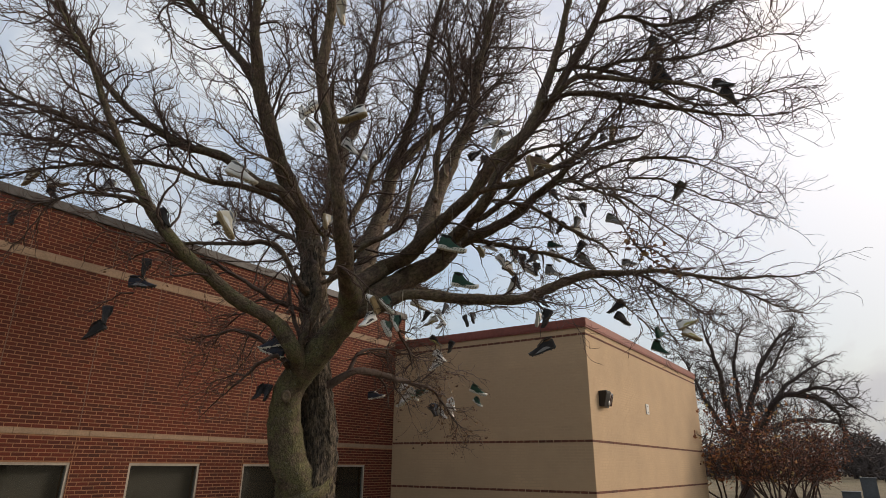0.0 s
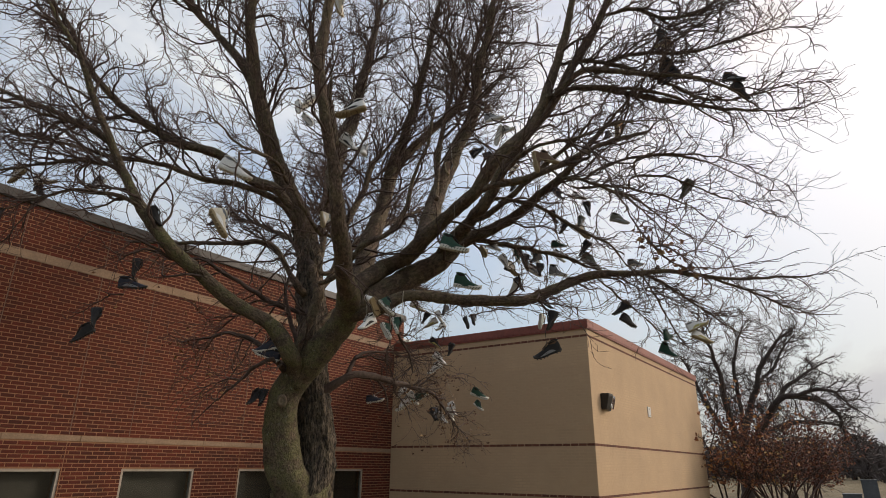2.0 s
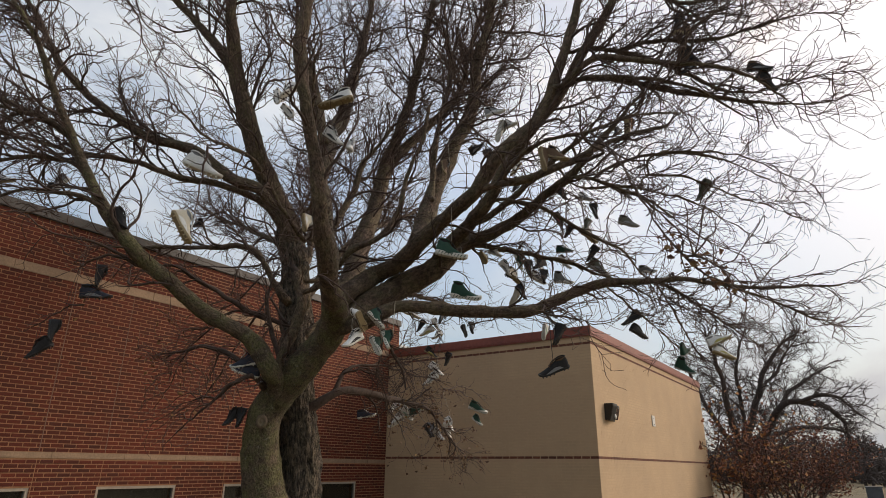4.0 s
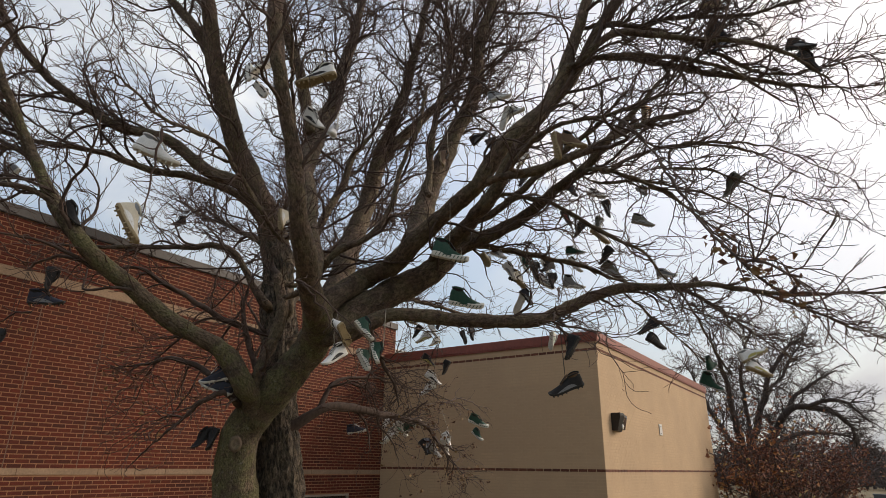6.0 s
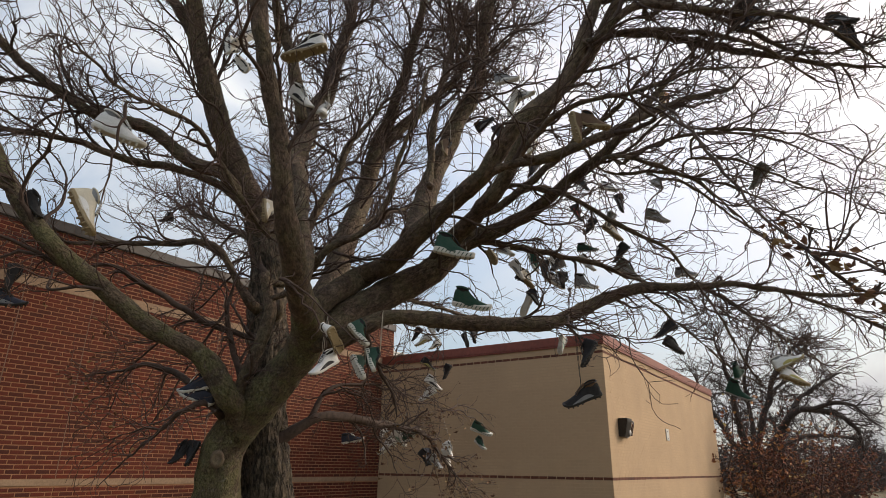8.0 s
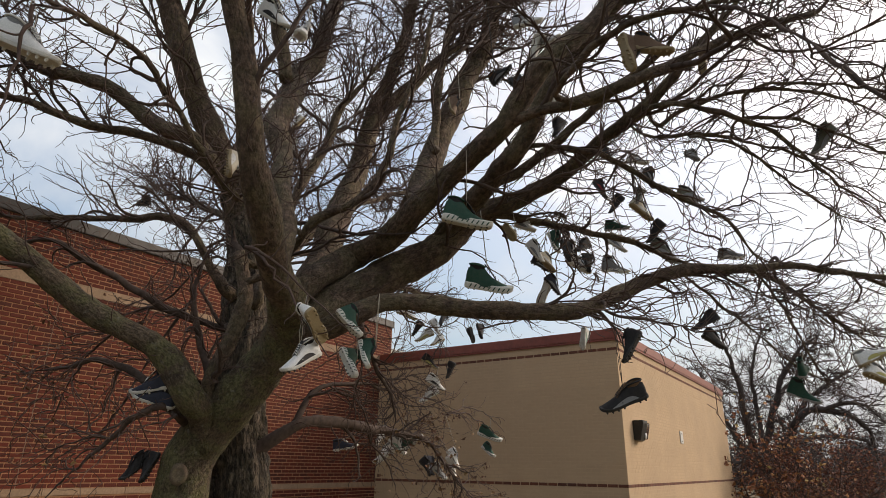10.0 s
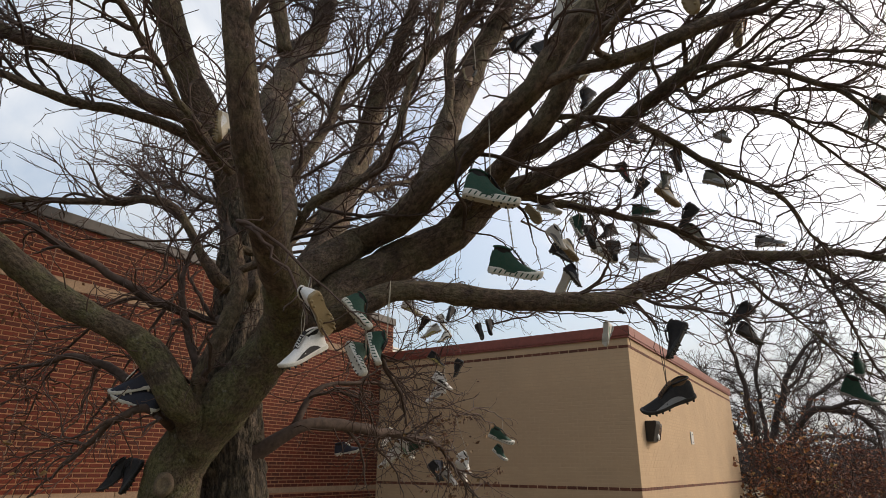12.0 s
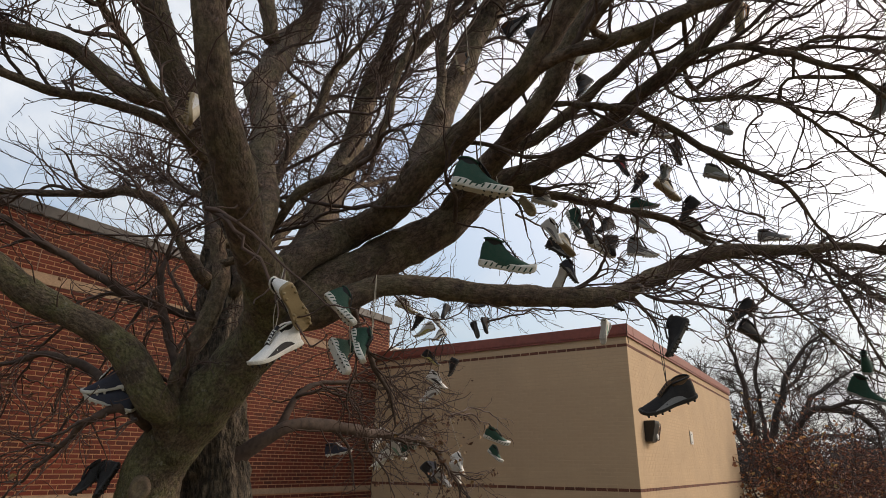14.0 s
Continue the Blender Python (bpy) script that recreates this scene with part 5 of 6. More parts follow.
def shoe(scheme, at, turn, size, high=False):
    label = SCHEMES[scheme][5]
    t = tagged(new("shoe", None), label, "shoe", "shoes thrown into the tree")
    m = pose(*at, *turn) @ Matrix.Scale(size, 4)
    t.matrix_world = m
    pieces = {}
    for name, me, where in sorted(shoe_meshes(scheme, high), key=lambda q: q[0] not in ("upper", "sole")):
        ob = new(name, me)
        ob.parent = pieces["sole"] if name in ("stud", "sole_rib") else pieces["upper"] if name in ("laces", "tongue", "collar") else t
        pieces[name] = ob
        if where:
            ob.location = where
    # its lace, tied over the nearest wood above it
    eye = m @ Vector((-0.08, 0, 0.38 if not high or scheme == "green_white" else 0.48))
    d = ALL_WOOD[:, :3] - np.array(eye)
    near = np.linalg.norm(d, axis=1)
    reach = near + 2.5 * np.hypot(d[:, 0], d[:, 1]) + np.where(d[:, 2] < 0.03, 9.0, 0.0)
    k = int(np.argmin(reach))
    tie = Vector(ALL_WOOD[k, :3]) + Vector((0, 0, ALL_WOOD[k, 3] * 0.9))
    if near[k] > (0.85 if scheme.startswith("black") else 0.5):
        # a thin branch reaches out over the shoe and carries it
        k = int(np.argmin(near + np.where(d[:, 2] < -0.1, 1.5, 0.0)))
        root, tie = Vector(ALL_WOOD[k, :3]), eye + Vector((0, 0, rnd.uniform(0.1, 0.2)))
        way = tie - root
        path = []
        for i in range(11):
            f = i / 10
            sag = 0.10 * way.length * math.sin(math.pi * f)
            p = root.lerp(tie, f) + Vector((0, 0, sag)) + Vector((rnd.gauss(0, 0.012), rnd.gauss(0, 0.012), rnd.gauss(0, 0.012))) * min(1.0, 4 * f * (1 - f) + 0.1)
            path.append((*(p - BASE), 0.011 - 0.006 * f))
        end = way.normalized()
        path.append((*(tie + end * 0.10 - BASE), 0.004))
        path.append((*(tie + end * 0.22 + Vector((0, 0, -0.02)) - BASE), 0.003))
        CARRIERS.append(path)
        for q, o, length, r in sprout(path, 2, 0.2, 0.12, (0.12, 0.4), 0.006, (0.4, 1.05)):
            CARRIERS.append(shoot(q[:3], o, length, max(r, 0.004), 0.0025, 6, 0.2, 0.0))
    dark = scheme in ("black", "black_grey", "navy", "red_black", "olive", "yellow_black")
    inv = m.inverted()
    for s in (-1, 1):
        pts = []
        for i in range(9):
            f = i / 8
            p = eye.lerp(tie, f)
            bow = 0.02 * math.sin(math.pi * f)
            pts.append((*(inv @ (p + Vector((s * bow, s * bow * 0.6, -0.3 * bow)))), 0.0022 / size))
        verts, faces = [], []
        tube(pts, 4, verts, faces)
        ob = new("lace_string", mesh_of("lace_string", verts, faces, lace_cord["dark" if dark else "pale"], True))
        ob.parent = t
    return t


shoe('white', (-11.03, -0.88, 4.09), (4, 21, -48), 0.335)
shoe('cream', (-11.15, -0.90, 3.55), (-33, 58, -55), 0.310)
shoe('black', (-10.77, 0.89, 4.16), (15, 47, -33), 0.253)
shoe('black', (-10.61, 1.45, 3.71), (-23, 83, -61), 0.250)
shoe('navy', (-10.54, 1.49, 3.49), (20, 2, -55), 0.335)
shoe('black', (-10.80, 1.76, 3.12), (-46, 71, -89), 0.250)
shoe('black', (-10.79, 1.88, 2.91), (-23, 27, 114), 0.310)
shoe('white_black', (-10.55, -1.08, 5.03), (-121, 59, -118), 0.250)
shoe('white_black', (-10.46, -1.13, 4.90), (-92, 48, -96), 0.250)
shoe('white_black', (-10.48, -1.20, 5.06), (35, 50, 160), 0.250)
shoe('white_gum', (-10.26, -1.56, 4.92), (4, 16, 118), 0.327)
shoe('white_black', (-10.16, -1.45, 4.63), (22, 39, -72), 0.250)
shoe('white', (-10.06, -1.55, 4.55), (-29, 34, -124), 0.250)
shoe('black_grey', (-7.70, -2.42, 2.78), (-29, 20, 116), 0.333)
shoe('black', (-7.77, -2.54, 3.14), (24, 59, 117), 0.250)
shoe('black', (-5.50, -2.64, 3.73), (-2, 25, 114), 0.308)
shoe('black', (-5.40, -2.67, 3.56), (3, 28, -45), 0.285)
shoe('green', (-6.26, -3.43, 3.10), (2, -24, -6), 0.250, True)
shoe('green', (-6.21, -3.39, 2.91), (20, 24, -82), 0.250, True)
shoe('yellow_white', (-6.74, -3.90, 3.10), (2, -25, -66), 0.265)
shoe('yellow_white', (-6.69, -3.90, 2.96), (-4, 19, -49), 0.260)
shoe('green_white', (-8.46, -1.81, 3.49), (25, 8, -53), 0.320, True)
shoe('green_white', (-8.72, -1.80, 3.87), (6, 11, -52), 0.335, True)
shoe('white_gum', (-9.74, -1.56, 3.01), (-55, 29, 21), 0.250)
shoe('white_black', (-9.73, -1.46, 2.84), (-4, 30, 175), 0.250)
shoe('green_white', (-8.91, -0.98, 3.26), (-29, 47, -68), 0.250, True)
shoe('green_white', (-8.84, -0.93, 3.02), (-78, 53, -98), 0.250, True)
shoe('green_white', (-8.80, -1.03, 3.07), (-58, 52, -121), 0.250)
shoe('black', (-4.78, 1.44, 4.27), (-29, 44, 103), 0.267)
shoe('yellow_white', (-4.69, 1.38, 4.16), (-22, 22, 115), 0.306)
shoe('white', (-4.67, 1.24, 4.31), (-12, 55, -62), 0.250)
shoe('white_gum', (-4.57, 1.23, 4.10), (-7, 29, 150), 0.250)
shoe('black', (-4.65, 1.12, 4.45), (-164, 73, 176), 0.250)
shoe('yellow_white', (-4.94, 1.55, 4.46), (22, 21, -48), 0.335)
shoe('black', (-4.28, 0.81, 4.23), (-90, 75, -30), 0.250)
shoe('black', (-4.24, 0.72, 4.28), (-59, 71, -93), 0.250)
shoe('navy', (-4.36, 0.75, 4.52), (20, 2, -75), 0.250)
shoe('navy', (-5.83, -1.57, 3.90), (6, 36, -76), 0.250)
shoe('white_green', (-5.81, -1.46, 3.67), (166, 80, 153), 0.250)
shoe('yellow_black', (-4.47, 1.45, 3.81), (23, 29, -45), 0.300)
shoe('white_black', (-4.33, 1.44, 3.52), (23, 29, -45), 0.335)
shoe('white_grey', (-4.32, 1.53, 3.35), (-33, 29, 112), 0.335)
shoe('black', (-4.25, 1.19, 3.72), (-13, 56, 90), 0.270)
shoe('white', (-6.26, 0.88, 2.71), (-116, 60, 179), 0.250)
shoe('white', (-6.14, 0.87, 2.47), (11, 31, 111), 0.311)
shoe('white_green', (-6.10, 0.74, 2.58), (41, 39, -39), 0.266)
shoe('green_white', (-6.01, 0.57, 2.62), (24, -31, -69), 0.285)
shoe('black', (-5.65, 0.64, 2.35), (2, 42, -77), 0.250)
shoe('white', (-5.50, 0.40, 2.38), (61, 59, -20), 0.257)
shoe('white_grey', (-5.51, 0.36, 2.45), (-9, 52, -84), 0.250)
shoe('white_grey', (-5.54, 0.52, 2.29), (13, 31, -98), 0.250)
shoe('navy', (-5.66, 0.63, 2.38), (-75, 62, -120), 0.250)
shoe('green_white', (-4.66, 0.33, 2.74), (21, 18, -50), 0.330)
shoe('green_white', (-4.61, 0.38, 2.56), (-8, 34, -102), 0.250)
shoe('navy_white', (-6.30, 1.34, 2.56), (10, -9, -60), 0.298)
shoe('navy_white', (-9.29, 0.53, 2.87), (-20, 10, 120), 0.334)
shoe('navy_white', (-9.27, 0.55, 2.79), (-21, -16, 130), 0.324)
shoe('black', (-9.11, 0.87, 2.32), (-1, 39, 171), 0.250)
shoe('black', (-9.05, 0.77, 2.34), (62, 56, -164), 0.250)
shoe('black_grey', (-6.24, -1.22, 4.37), (23, 25, -46), 0.269, True)
shoe('white_grey', (-6.15, -1.19, 4.13), (72, 62, 79), 0.327)
shoe('navy', (-6.12, -1.27, 4.18), (29, 45, -34), 0.258)
shoe('grey_white', (-6.39, -2.05, 4.14), (20, 3, -55), 0.274, True)
shoe('white_grey', (-6.47, -2.09, 4.37), (-2, 41, -84), 0.250)
shoe('black', (-6.63, -1.83, 4.34), (-5, 26, 158), 0.250)
shoe('white_grey', (-6.60, -1.76, 4.17), (8, 27, -46), 0.258)
shoe('black', (-6.58, -1.82, 4.22), (-76, 60, -137), 0.250)
shoe('green_white', (-6.81, -1.60, 4.39), (-10, 68, -105), 0.250)
shoe('black', (-6.73, -1.68, 4.33), (-61, 72, -104), 0.250)
shoe('white_grey', (-6.87, -1.43, 4.30), (36, 51, -59), 0.250)
shoe('cream', (-6.79, -1.50, 4.21), (-35, 53, -78), 0.250)
shoe('grey_white', (-5.84, -3.01, 4.27), (29, 9, -98), 0.250)
shoe('olive', (-6.19, -2.46, 4.28), (13, 27, -46), 0.335)
shoe('black', (-6.29, -2.45, 4.48), (-28, 44, 103), 0.256)
shoe('green', (-6.50, -2.14, 4.52), (19, 9, -94), 0.250)
shoe('olive', (-4.95, -2.57, 5.35), (10, 11, -52), 0.335)
shoe('black', (-6.03, -1.95, 5.58), (-18, 48, -98), 0.250)
shoe('white_grey', (-5.82, -2.23, 5.53), (0, 17, -74), 0.250)
shoe('black_grey', (-5.71, -2.29, 5.36), (35, 61, -27), 0.250)
shoe('cream', (-5.64, -2.16, 5.01), (5, 35, -42), 0.316)
shoe('black', (-5.80, -1.96, 5.08), (-24, 46, 109), 0.250)
shoe('red_black', (-5.96, -1.82, 5.24), (1, 59, -68), 0.250)
shoe('olive', (-5.52, -2.73, 5.59), (-44, 43, -124), 0.250)
shoe('olive', (-5.68, -2.20, 5.17), (17, 52, 160), 0.250)
shoe('olive', (-6.34, -3.92, 4.99), (-29, 46, 103), 0.304)
shoe('black_grey', (-7.40, -4.77, 5.75), (15, 14, -85), 0.250)
shoe('black', (-7.32, -4.79, 5.61), (24, 31, -43), 0.277)
shoe('black', (-7.66, -4.06, 6.00), (112, 62, 80), 0.291)
shoe('navy', (-7.57, -4.14, 5.91), (-24, 33, 110), 0.269)
shoe('brown', (-7.73, -4.13, 6.29), (-17, 13, 139), 0.250)
shoe('black', (-7.77, -4.14, 6.39), (6, 53, 148), 0.250)
shoe('black', (-7.68, -4.05, 6.04), (116, 68, 62), 0.297)
shoe('brown', (-9.13, -3.03, 4.44), (-65, 81, -104), 0.250)
shoe('brown', (-9.06, -3.14, 4.44), (4, 28, -90), 0.250)
shoe('grey_white', (-8.18, -2.07, 5.76), (11, -13, -61), 0.252)
shoe('grey_white', (-8.10, -2.06, 5.58), (73, 66, 70), 0.266)
shoe('white_grey', (-8.04, -2.18, 5.62), (23, 8, -110), 0.250)
shoe('black_grey', (-8.17, -1.82, 5.36), (44, -7, -117), 0.250)
shoe('black', (-8.09, -1.88, 5.28), (-32, 57, -104), 0.250)
shoe('cream', (-7.85, -2.15, 5.14), (17, 53, 160), 0.250)
shoe('black', (-7.78, -2.13, 4.96), (19, 51, 164), 0.250)
shoe('white_black', (-5.33, -1.20, 4.85), (56, 54, -25), 0.253)
shoe('black', (-7.12, 5.42, 6.36), (-20, 4, 122), 0.289, True)
shoe('cream', (-11.53, 2.81, 4.88), (-25, 36, 109), 0.278)
shoe('white_gum', (-11.31, 2.54, 4.81), (20, -6, -58), 0.277)
shoe('black', (-11.33, 2.63, 4.70), (5, 36, -76), 0.250)
shoe('grey_white', (-10.93, 2.02, 4.78), (-18, 46, 119), 0.250)
shoe('black', (-10.96, 2.10, 4.71), (14, 18, -79), 0.250)
shoe('black', (-11.61, 2.90, 4.33), (-22, 53, -96), 0.250)
shoe('cream', (-10.30, -1.25, 6.42), (66, 62, -13), 0.308)
shoe('cream', (-6.82, 2.15, 6.98), (28, 54, 148), 0.250)
shoe('white_black', (-6.78, 2.31, 6.63), (22, 62, 79), 0.335)
shoe('cream', (-9.97, -0.95, 4.00), (-92, 58, -120), 0.250)
shoe('brown', (-8.05, -1.23, 5.35), (-49, 65, -131), 0.250)
shoe('orange', (-6.41, -3.09, 6.14), (53, 70, 26), 0.291)
shoe('navy', (-6.45, -2.98, 6.06), (9, 34, 171), 0.250)
shoe('yellow_white', (-7.85, -1.66, 4.15), (-113, 48, -127), 0.250)
shoe('white_grey', (-7.61, -1.69, 4.24), (-5, 28, -110), 0.250)

if CARRIERS:
    join_tubes("branchlet", CARRIERS, 5, bark_twig, "thin branchlets that carry single shoes")


# ---- far trees, bushes and woods ----
FAR_LIMBS = []
FAR_LIMBS.append(((0.00, 0.00, -0.68, 0.42), (-0.48, -0.31, 0.89, 0.36), (-0.99, -0.50, 2.33, 0.33)))
FAR_LIMBS.append(((-0.94, -0.47, 2.18, 0.20), (-1.99, -0.33, 3.45, 0.20), (-2.99, -0.24, 4.69, 0.17), (-3.73, -0.33, 5.92, 0.14), (-4.46, -0.26, 7.16, 0.10), (-5.13, -0.08, 8.11, 0.06)))
FAR_LIMBS.append(((-1.02, -0.45, 2.33, 0.22), (-0.90, -0.81, 3.79, 0.20), (-0.95, -1.40, 5.41, 0.17), (-1.15, -2.05, 6.87, 0.14), (-1.31, -2.92, 8.01, 0.09), (-1.25, -3.85, 8.75, 0.05)))
FAR_LIMBS.append(((-0.94, -0.75, 2.61, 0.20), (0.14, -1.49, 3.68, 0.18), (0.88, -2.13, 4.77, 0.15), (1.55, -2.70, 5.90, 0.12), (2.51, -3.97, 6.89, 0.08), (3.18, -4.93, 7.46, 0.04)))
FAR_LIMBS.append(((-0.81, -0.75, 2.33, 0.24), (-1.46, -1.73, 3.87, 0.21), (-1.88, -2.40, 4.68, 0.19), (-1.93, -3.15, 5.10, 0.17), (-1.51, -4.20, 4.92, 0.14), (-0.94, -4.99, 4.28, 0.10), (-0.22, -5.28, 2.82, 0.05)))
FAR_LIMBS.append(((-1.24, -0.22, 2.47, 0.16), (-0.92, 0.60, 3.98, 0.13), (-1.06, 1.12, 5.22, 0.11), (-1.31, 1.53, 6.33, 0.08), (-1.78, 1.95, 7.60, 0.04)))
FAR_LIMBS.append(((-1.11, -0.50, 2.61, 0.15), (-0.13, -0.49, 4.76, 0.13), (-0.17, -0.53, 6.97, 0.10), (-0.33, -0.93, 8.54, 0.06), (-0.24, -1.44, 9.43, 0.03)))
FAR_LIMBS.append(((-1.91, -2.99, 5.08, 0.12), (-2.63, -4.09, 5.23, 0.11), (-2.71, -5.05, 5.17, 0.08), (-2.34, -5.82, 4.36, 0.04)))
FAR_LIMBS.append(((-0.64, -1.19, 3.20, 0.14), (1.46, -2.44, 3.94, 0.12), (2.79, -3.75, 4.16, 0.10), (3.95, -4.88, 3.89, 0.07), (4.71, -5.54, 3.20, 0.03)))
FAR_LIMBS.append(((-0.97, -1.64, 5.85, 0.10), (0.34, -2.34, 6.89, 0.09), (1.11, -3.18, 8.22, 0.06), (1.49, -3.77, 8.88, 0.03)))


def far_tree(foot, seed, label):
    """A wide old tree on the far lawn: crooked limbs that divide three times."""
    r = random.Random(seed)
    t = tagged(new("tree", None), label, "tree")
    t.location = foot

    def offshoots(paths, spacing, lengths, rad, wander, steps, lift):
        made = []
        for P in paths:
            P = np.asarray(P)
            at = np.concatenate([[0], np.cumsum(np.linalg.norm(np.diff(P[:, :3], axis=0), axis=1))])
            s = at[-1] * 0.18
            while s < at[-1]:
                k = max(1, min(int(np.searchsorted(at, s)), len(P) - 1))
                d = Vector(P[k, :3] - P[k - 1, :3]).normalized()
                side = d.cross(Vector((r.gauss(0, 1), r.gauss(0, 1), r.gauss(0, 1)))).normalized()
                a = r.uniform(0.4, 1.05)
                d = d * math.cos(a) + side * math.sin(a)
                p, length = Vector(P[k, :3]), r.uniform(*lengths) * (1.1 - 0.4 * s / at[-1])
                r0 = min(rad[0], P[k, 3] * 0.7)
                pts = [(*p, r0)]
                for i in range(1, steps + 1):
                    d = (d + Vector((r.gauss(0, wander), r.gauss(0, wander), r.gauss(0, wander) + lift))).normalized()
                    p = p + d * length / steps
                    pts.append((*p, r0 + (rad[1] - r0) * i / steps))
                made.append(pts)
                s += spacing * r.uniform(0.6, 1.4)
        return made

    big = [curve_through(q, 0.18) for q in FAR_LIMBS]
    for q in big:
        q[:, 3] *= 0.92
        for p in q:
            for k in range(3):
                p[k] += 0.10 * noise.noise((p[0] * 1.3 + 7 * k, p[1] * 1.3, p[2] * 1.3)) + 0.05 * noise.noise((p[2] * 4, p[0] * 4 + 5 * k, p[1] * 4))
    verts, faces = [], []
    tube(big[0], 12, verts, faces, 0.15, seed)
    new("trunk", mesh_of("trunk", verts, faces, bark_far, True)).parent = t
    for q in big[1:]:
        verts, faces = [], []
        tube(q, 8, verts, faces, 0.2, seed)
        new("limb", mesh_of("limb", verts, faces, bark_far, True)).parent = t
    boughs = offshoots(big[1:], 0.22, (0.8, 2.4), (0.034, 0.012), 0.27, 10, 0.03)
    branches = offshoots(boughs, 0.17, (0.3, 1.15), (0.014, 0.008), 0.30, 6, 0.02)
    twigs = offshoots(branches, 0.095, (0.12, 0.5), (0.008, 0.0055), 0.28, 3, 0.01)
    for nm, paths, sides in (("bough", boughs, 5), ("branchlet", branches, 4), ("twig", twigs, 3)):
        verts, faces = [], []
        for q in paths:
            tube(q, sides, verts, faces, cap=False)
        ob = new(nm, mesh_of(nm, verts, faces, bark_far, True))
        ob.parent = t
        tagged(ob, kind="stuff")


far_tree((23.91, 0.82, 0), 4, "large bare spreading tree standing on the far lawn")


def leaf_mesh(name, spots, size, mat, r):
    """Small curled dead leaves, each of two bent faces."""
    verts, faces = [], []
    for p in spots:
        q = Euler((r.uniform(0, 6.3), r.uniform(0, 6.3), r.uniform(0, 6.3))).to_matrix()
        s = size * r.uniform(0.6, 1.3)
        k = len(verts)
        for x, y, z in ((0, -0.5, 0), (0.33, 0, 0.16), (0, 0.55, -0.05), (-0.33, 0, 0.16)):
            verts.append(tuple(Vector(p) + q @ Vector((x * s, y * s, z * s))))
        faces += [(k, k + 1, k + 2), (k, k + 2, k + 3)]
    return mesh_of(name, verts, faces, mat)


def leaf_material(name, *stops):
    m, nt, b = material(name, 0.8)
    c = ramp(nt, random_of(nt, True), *stops)
    g = ramp(nt, noise_tex(nt, 25, 3), (0.3, (0.7, 0.7, 0.7)), (0.7, (1.1, 1.1, 1.1)))
    nt.links.new(mixed(nt, c, g, 1.0, 'MULTIPLY'), b.inputs["Base Color"])
    return m


leaf_rust = leaf_material("leaf_rust", (0.0, (0.105, 0.036, 0.026)), (0.5, (0.185, 0.068, 0.040)), (0.85, (0.27, 0.105, 0.052)), (1.0, (0.40, 0.22, 0.085)))
leaf_brown = leaf_material("leaf_brown", (0.0, (0.10, 0.045, 0.025)), (0.6, (0.19, 0.09, 0.045)), (1.0, (0.30, 0.19, 0.07)))
bark_bush = plain("bark_bush", (0.085, 0.052, 0.040), 0.9, 0, 10, 0.3)


def bush(foot, radius, height, seed, stems, leaves, label, leaf=None, size=0.105):
    r = random.Random(seed)
    t = tagged(new("bush", None), label, "bush")
    t.location = foot
    wood, fine, spots = [], [], []
    for k in range(stems):
        a = r.uniform(0, 6.283)
        lean = r.uniform(0.15, 1.0)
        d = Vector((math.cos(a) * lean, math.sin(a) * lean, 1.0)).normalized()
        p = Vector((math.cos(a), math.sin(a), 0)) * r.uniform(0, radius * 0.22)
        length = height * r.uniform(0.6, 1.0) * (1.15 - 0.3 * lean)
        pts = [(*p, 0.035)]
        for i in range(1, 9):
            d = (d + Vector((r.gauss(0, 0.12), r.gauss(0, 0.12), r.gauss(0, 0.08)))).normalized()
            p = p + d * length / 8
            pts.append((*p, 0.035 * (1 - i / 9) + 0.006))
            if p.z > 0.95:
                for _ in range(3):
                    e = (d * 0.6 + Vector((r.gauss(0, 0.7), r.gauss(0, 0.7), r.gauss(0, 0.45)))).normalized()
                    q = p.copy()
                    side = [(*q, 0.012)]
                    for j in range(1, 6):
                        e = (e + Vector((r.gauss(0, 0.2), r.gauss(0, 0.2), r.gauss(0, 0.2)))).normalized()
                        q = q + e * r.uniform(0.1, 0.24)
                        side.append((*q, 0.012 - 0.0018 * j))
                        w = (e + Vector((r.gauss(0, 0.6), r.gauss(0, 0.6), r.gauss(0, 0.6)))).normalized() * r.uniform(0.15, 0.4)
                        fine.append([(*q, 0.006), (*(q + w * 0.5), 0.005), (*(q + w), 0.003)])
                        spots.append(q + w)
                        spots.append(q + w * 0.6)
                    wood.append(side)
        wood.append(pts)
    for nm, paths, sides in (("stem", wood, 5), ("twig", fine, 3)):
        verts, faces = [], []
        for q in paths:
            tube(q, sides, verts, faces, cap=False)
        ob = new(nm, mesh_of(nm, verts, faces, bark_bush, True))
        ob.parent = t
        tagged(ob, kind="stuff")
    spots = [q for q in spots if q.z > 0.9] or spots
    picked = [Vector(r.choice(spots)) + Vector((r.gauss(0, 0.06), r.gauss(0, 0.06), r.gauss(0, 0.06))) for _ in range(leaves)]
    ob = new("leaves", leaf_mesh("leaves", picked, size, leaf or leaf_rust, r))
    ob.parent = t
    tagged(ob, "rust-brown withered leaves", kind="stuff")


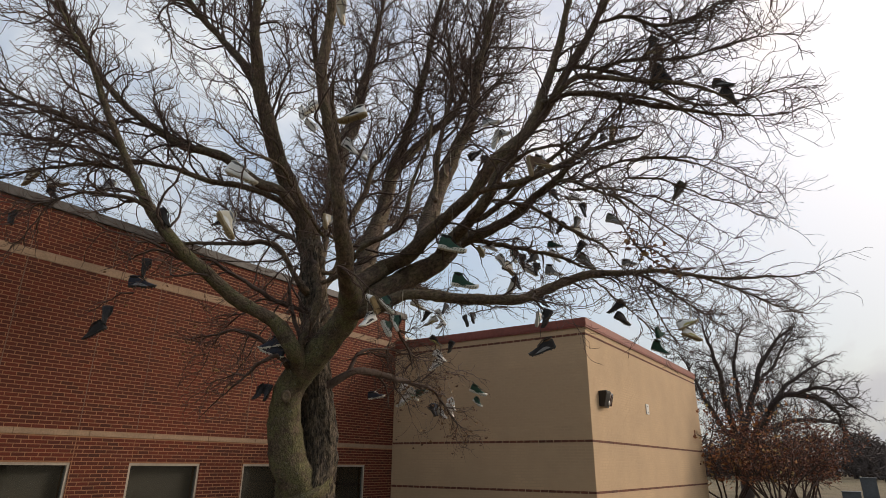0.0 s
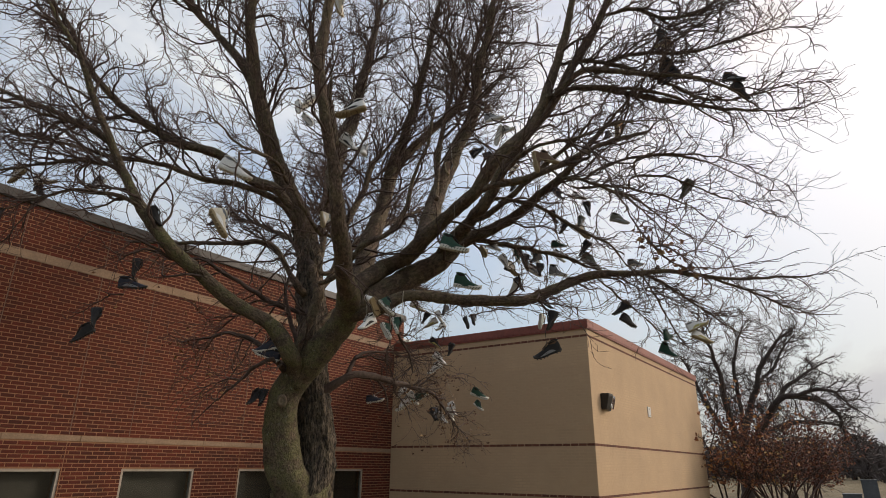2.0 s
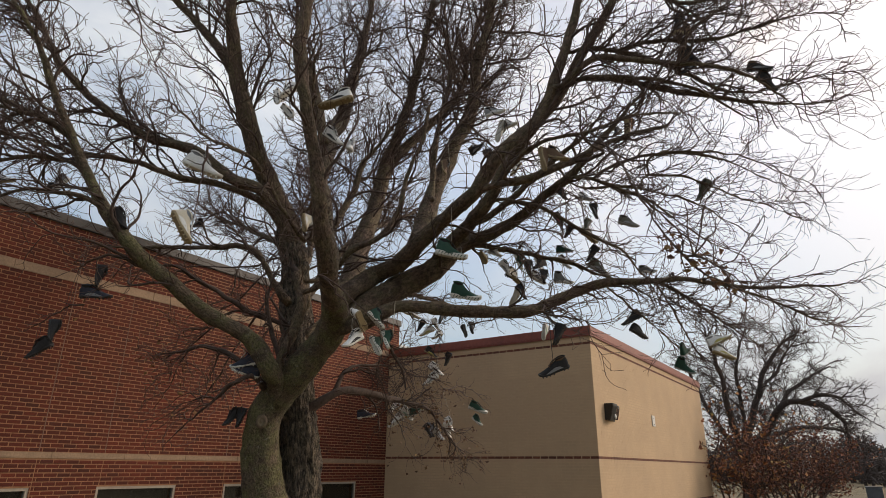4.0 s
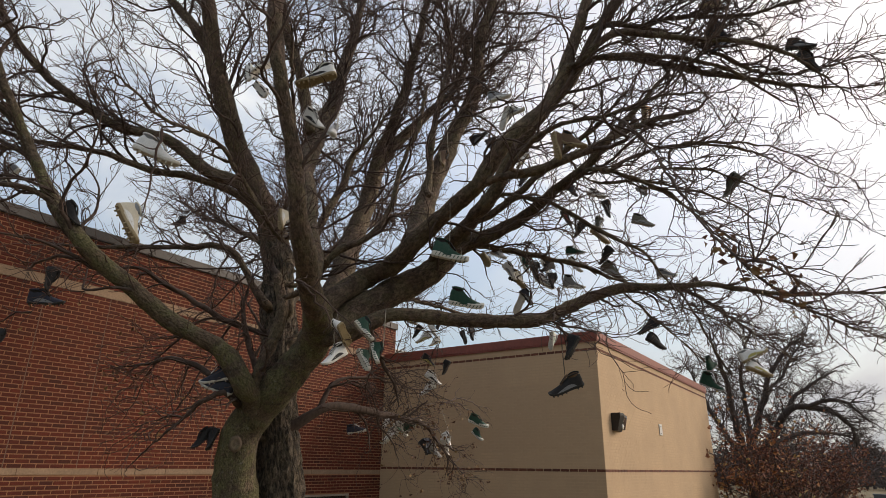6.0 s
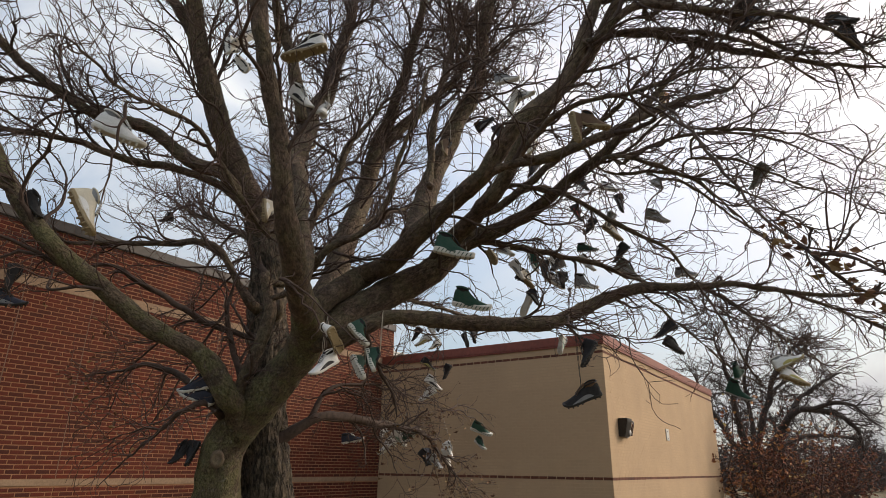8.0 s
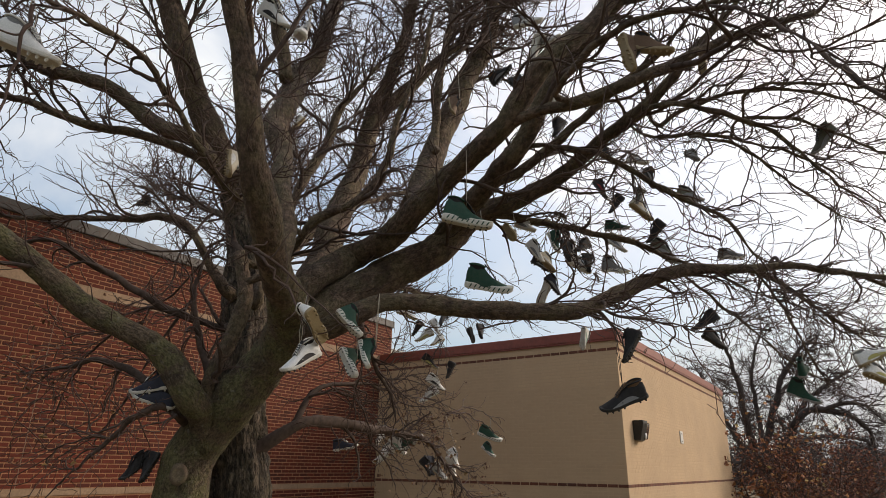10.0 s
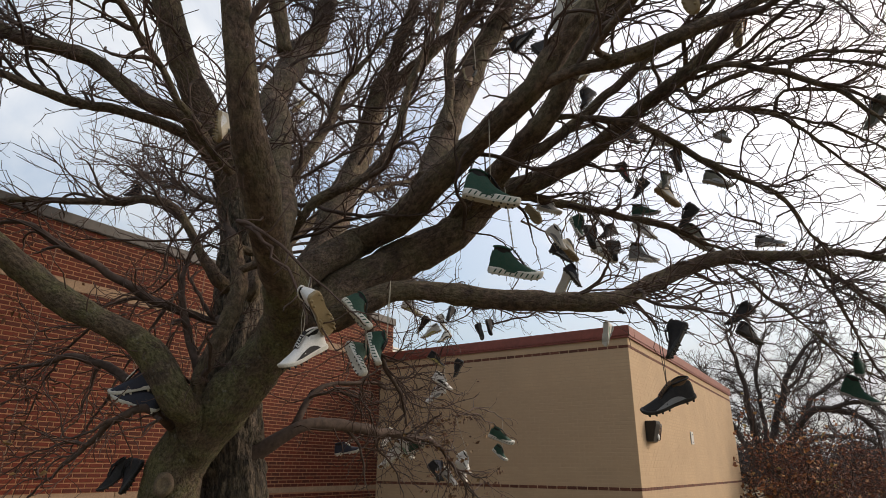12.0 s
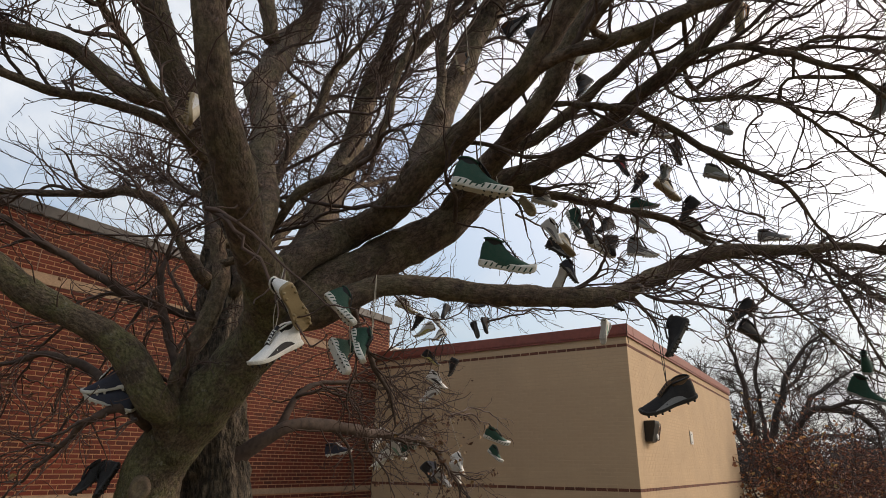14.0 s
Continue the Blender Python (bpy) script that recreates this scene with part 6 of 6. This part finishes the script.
leaf_gold = leaf_material("leaf_gold", (0.0, (0.20, 0.066, 0.030)), (0.45, (0.36, 0.140, 0.052)), (0.8, (0.46, 0.22, 0.075)), (1.0, (0.38, 0.31, 0.10)))
bush((12.6, -2.2, 0), 2.6, 3.75, 3, 17, 3300, "dense bush with rust-brown withered leaves beside the tan block")
bush((16.0, -2.7, 0), 2.4, 3.35, 8, 17, 3300, "lower bush with brown withered leaves on the lawn")
bush((12.4, -0.6, 0), 1.6, 4.7, 12, 8, 620, "thin tall bush with orange and yellowing leaves against the tan wall", leaf_gold, 0.15)


def woodland():
    """The wood along the horizon, too far to count."""
    r = random.Random(21)
    verts, faces = [], []
    for k in range(420):
        a = radians(r.uniform(-34, 26))
        far = r.uniform(95, 170)
        foot = Vector((-12 + far * math.cos(a), -4 + far * math.sin(a), 0))
        h = r.uniform(5.5, 10.0) * (0.8 + 0.3 * noise.noise((a * 9, 0, 0)))
        tube([(*foot, 0.2), (*(foot + Vector((0, 0, h * 0.6))), 0.1)], 4, verts, faces, cap=False)
        for j in range(75):
            z = r.uniform(0.03, 0.85) * h
            p = foot + Vector((r.gauss(0, 0.7), r.gauss(0, 0.7), z))
            d = Vector((r.gauss(0, 1), r.gauss(0, 1), abs(r.gauss(0.5, 0.6)))).normalized() * r.uniform(0.6, 2.0)
            tube([(*p, 0.10), (*(p + d * 0.5 + Vector((0, 0, 0.1))), 0.09), (*(p + d), 0.05)], 3, verts, faces, cap=False)
    ob = new("woodland", mesh_of("woodland", verts, faces, bark_wood, False))
    tagged(ob, "dim bare winter wood along the horizon", "woods", kind="stuff")


bark_wood = plain("bark_wood", (0.095, 0.074, 0.066), 0.95, 0, 0.3, 0.2)
woodland()


def utility_box(foot, w, d, h):
    t = tagged(new("utility_box", None), "dark grey metal utility box on the far lawn", "utility box", "utility boxes")
    t.location = foot
    part("plinth", box((-w / 2 - 0.06, -d / 2 - 0.06, -0.1), (w / 2 + 0.06, d / 2 + 0.06, 0.08), 0.01), cast_stone, t, "pale concrete pad")
    part("body", box((-w / 2, -d / 2, 0.08), (w / 2, d / 2, h - 0.05), 0.015), steel_grey, t)
    part("lid", box((-w / 2 - 0.03, -d / 2 - 0.03, h - 0.05), (w / 2 + 0.03, d / 2 + 0.03, h), 0.01), steel_grey, t)
    part("door", box((-w / 2 - 0.012, -d / 2 + 0.05, 0.14), (-w / 2 - 0.002, d / 2 - 0.05, h - 0.12), 0.004), steel_grey, t)


utility_box((25.9, -4.9, 0), 0.7, 0.7, 1.1)
utility_box((24.3, -4.1, 0), 0.9, 0.8, 0.45)


def last_leaves():
    """A few withered leaves that still hang on the near right boughs and the low limb."""
    r = random.Random(9)
    ends = np.array([q[-1][:3] for q in SPRAYS])
    world = ends + np.array(BASE)
    spots = []
    for c, reach, count in (((-6.0, 0.4, 2.3), 0.9, 260), ((-5.4, 0.2, 2.7), 0.9, 200), ((-5.8, -2.9, 4.4), 0.6, 25), ((-9.6, 1.3, 3.0), 0.8, 60), ((-10.4, 1.9, 3.2), 0.9, 60)):
        d = np.linalg.norm(world - np.array(c), axis=1)
        near = ends[d < reach]
        if len(near):
            spots += [Vector(near[r.randrange(len(near))]) + Vector((r.gauss(0, 0.02), r.gauss(0, 0.02), -0.03)) for _ in range(count)]
    # a drooping near branch keeps its leaves all along its end
    for label, P in GROWN:
        if label == "leafy near branch":
            for p in P:
                if p[2] < 3.34:
                    spots += [Vector(p[:3]) + Vector((r.gauss(0, 0.04), r.gauss(0, 0.04), r.uniform(-0.08, 0.03))) for _ in range(5)]
    if spots:
        ob = new("dead_leaves", leaf_mesh("dead_leaves", spots, 0.045, leaf_brown, r))
        ob.parent = tree
        tagged(ob, "last withered brown leaves", kind="stuff")


last_leaves()

# ---- the brick faces, laid last ----
for work in LATE:
    work()
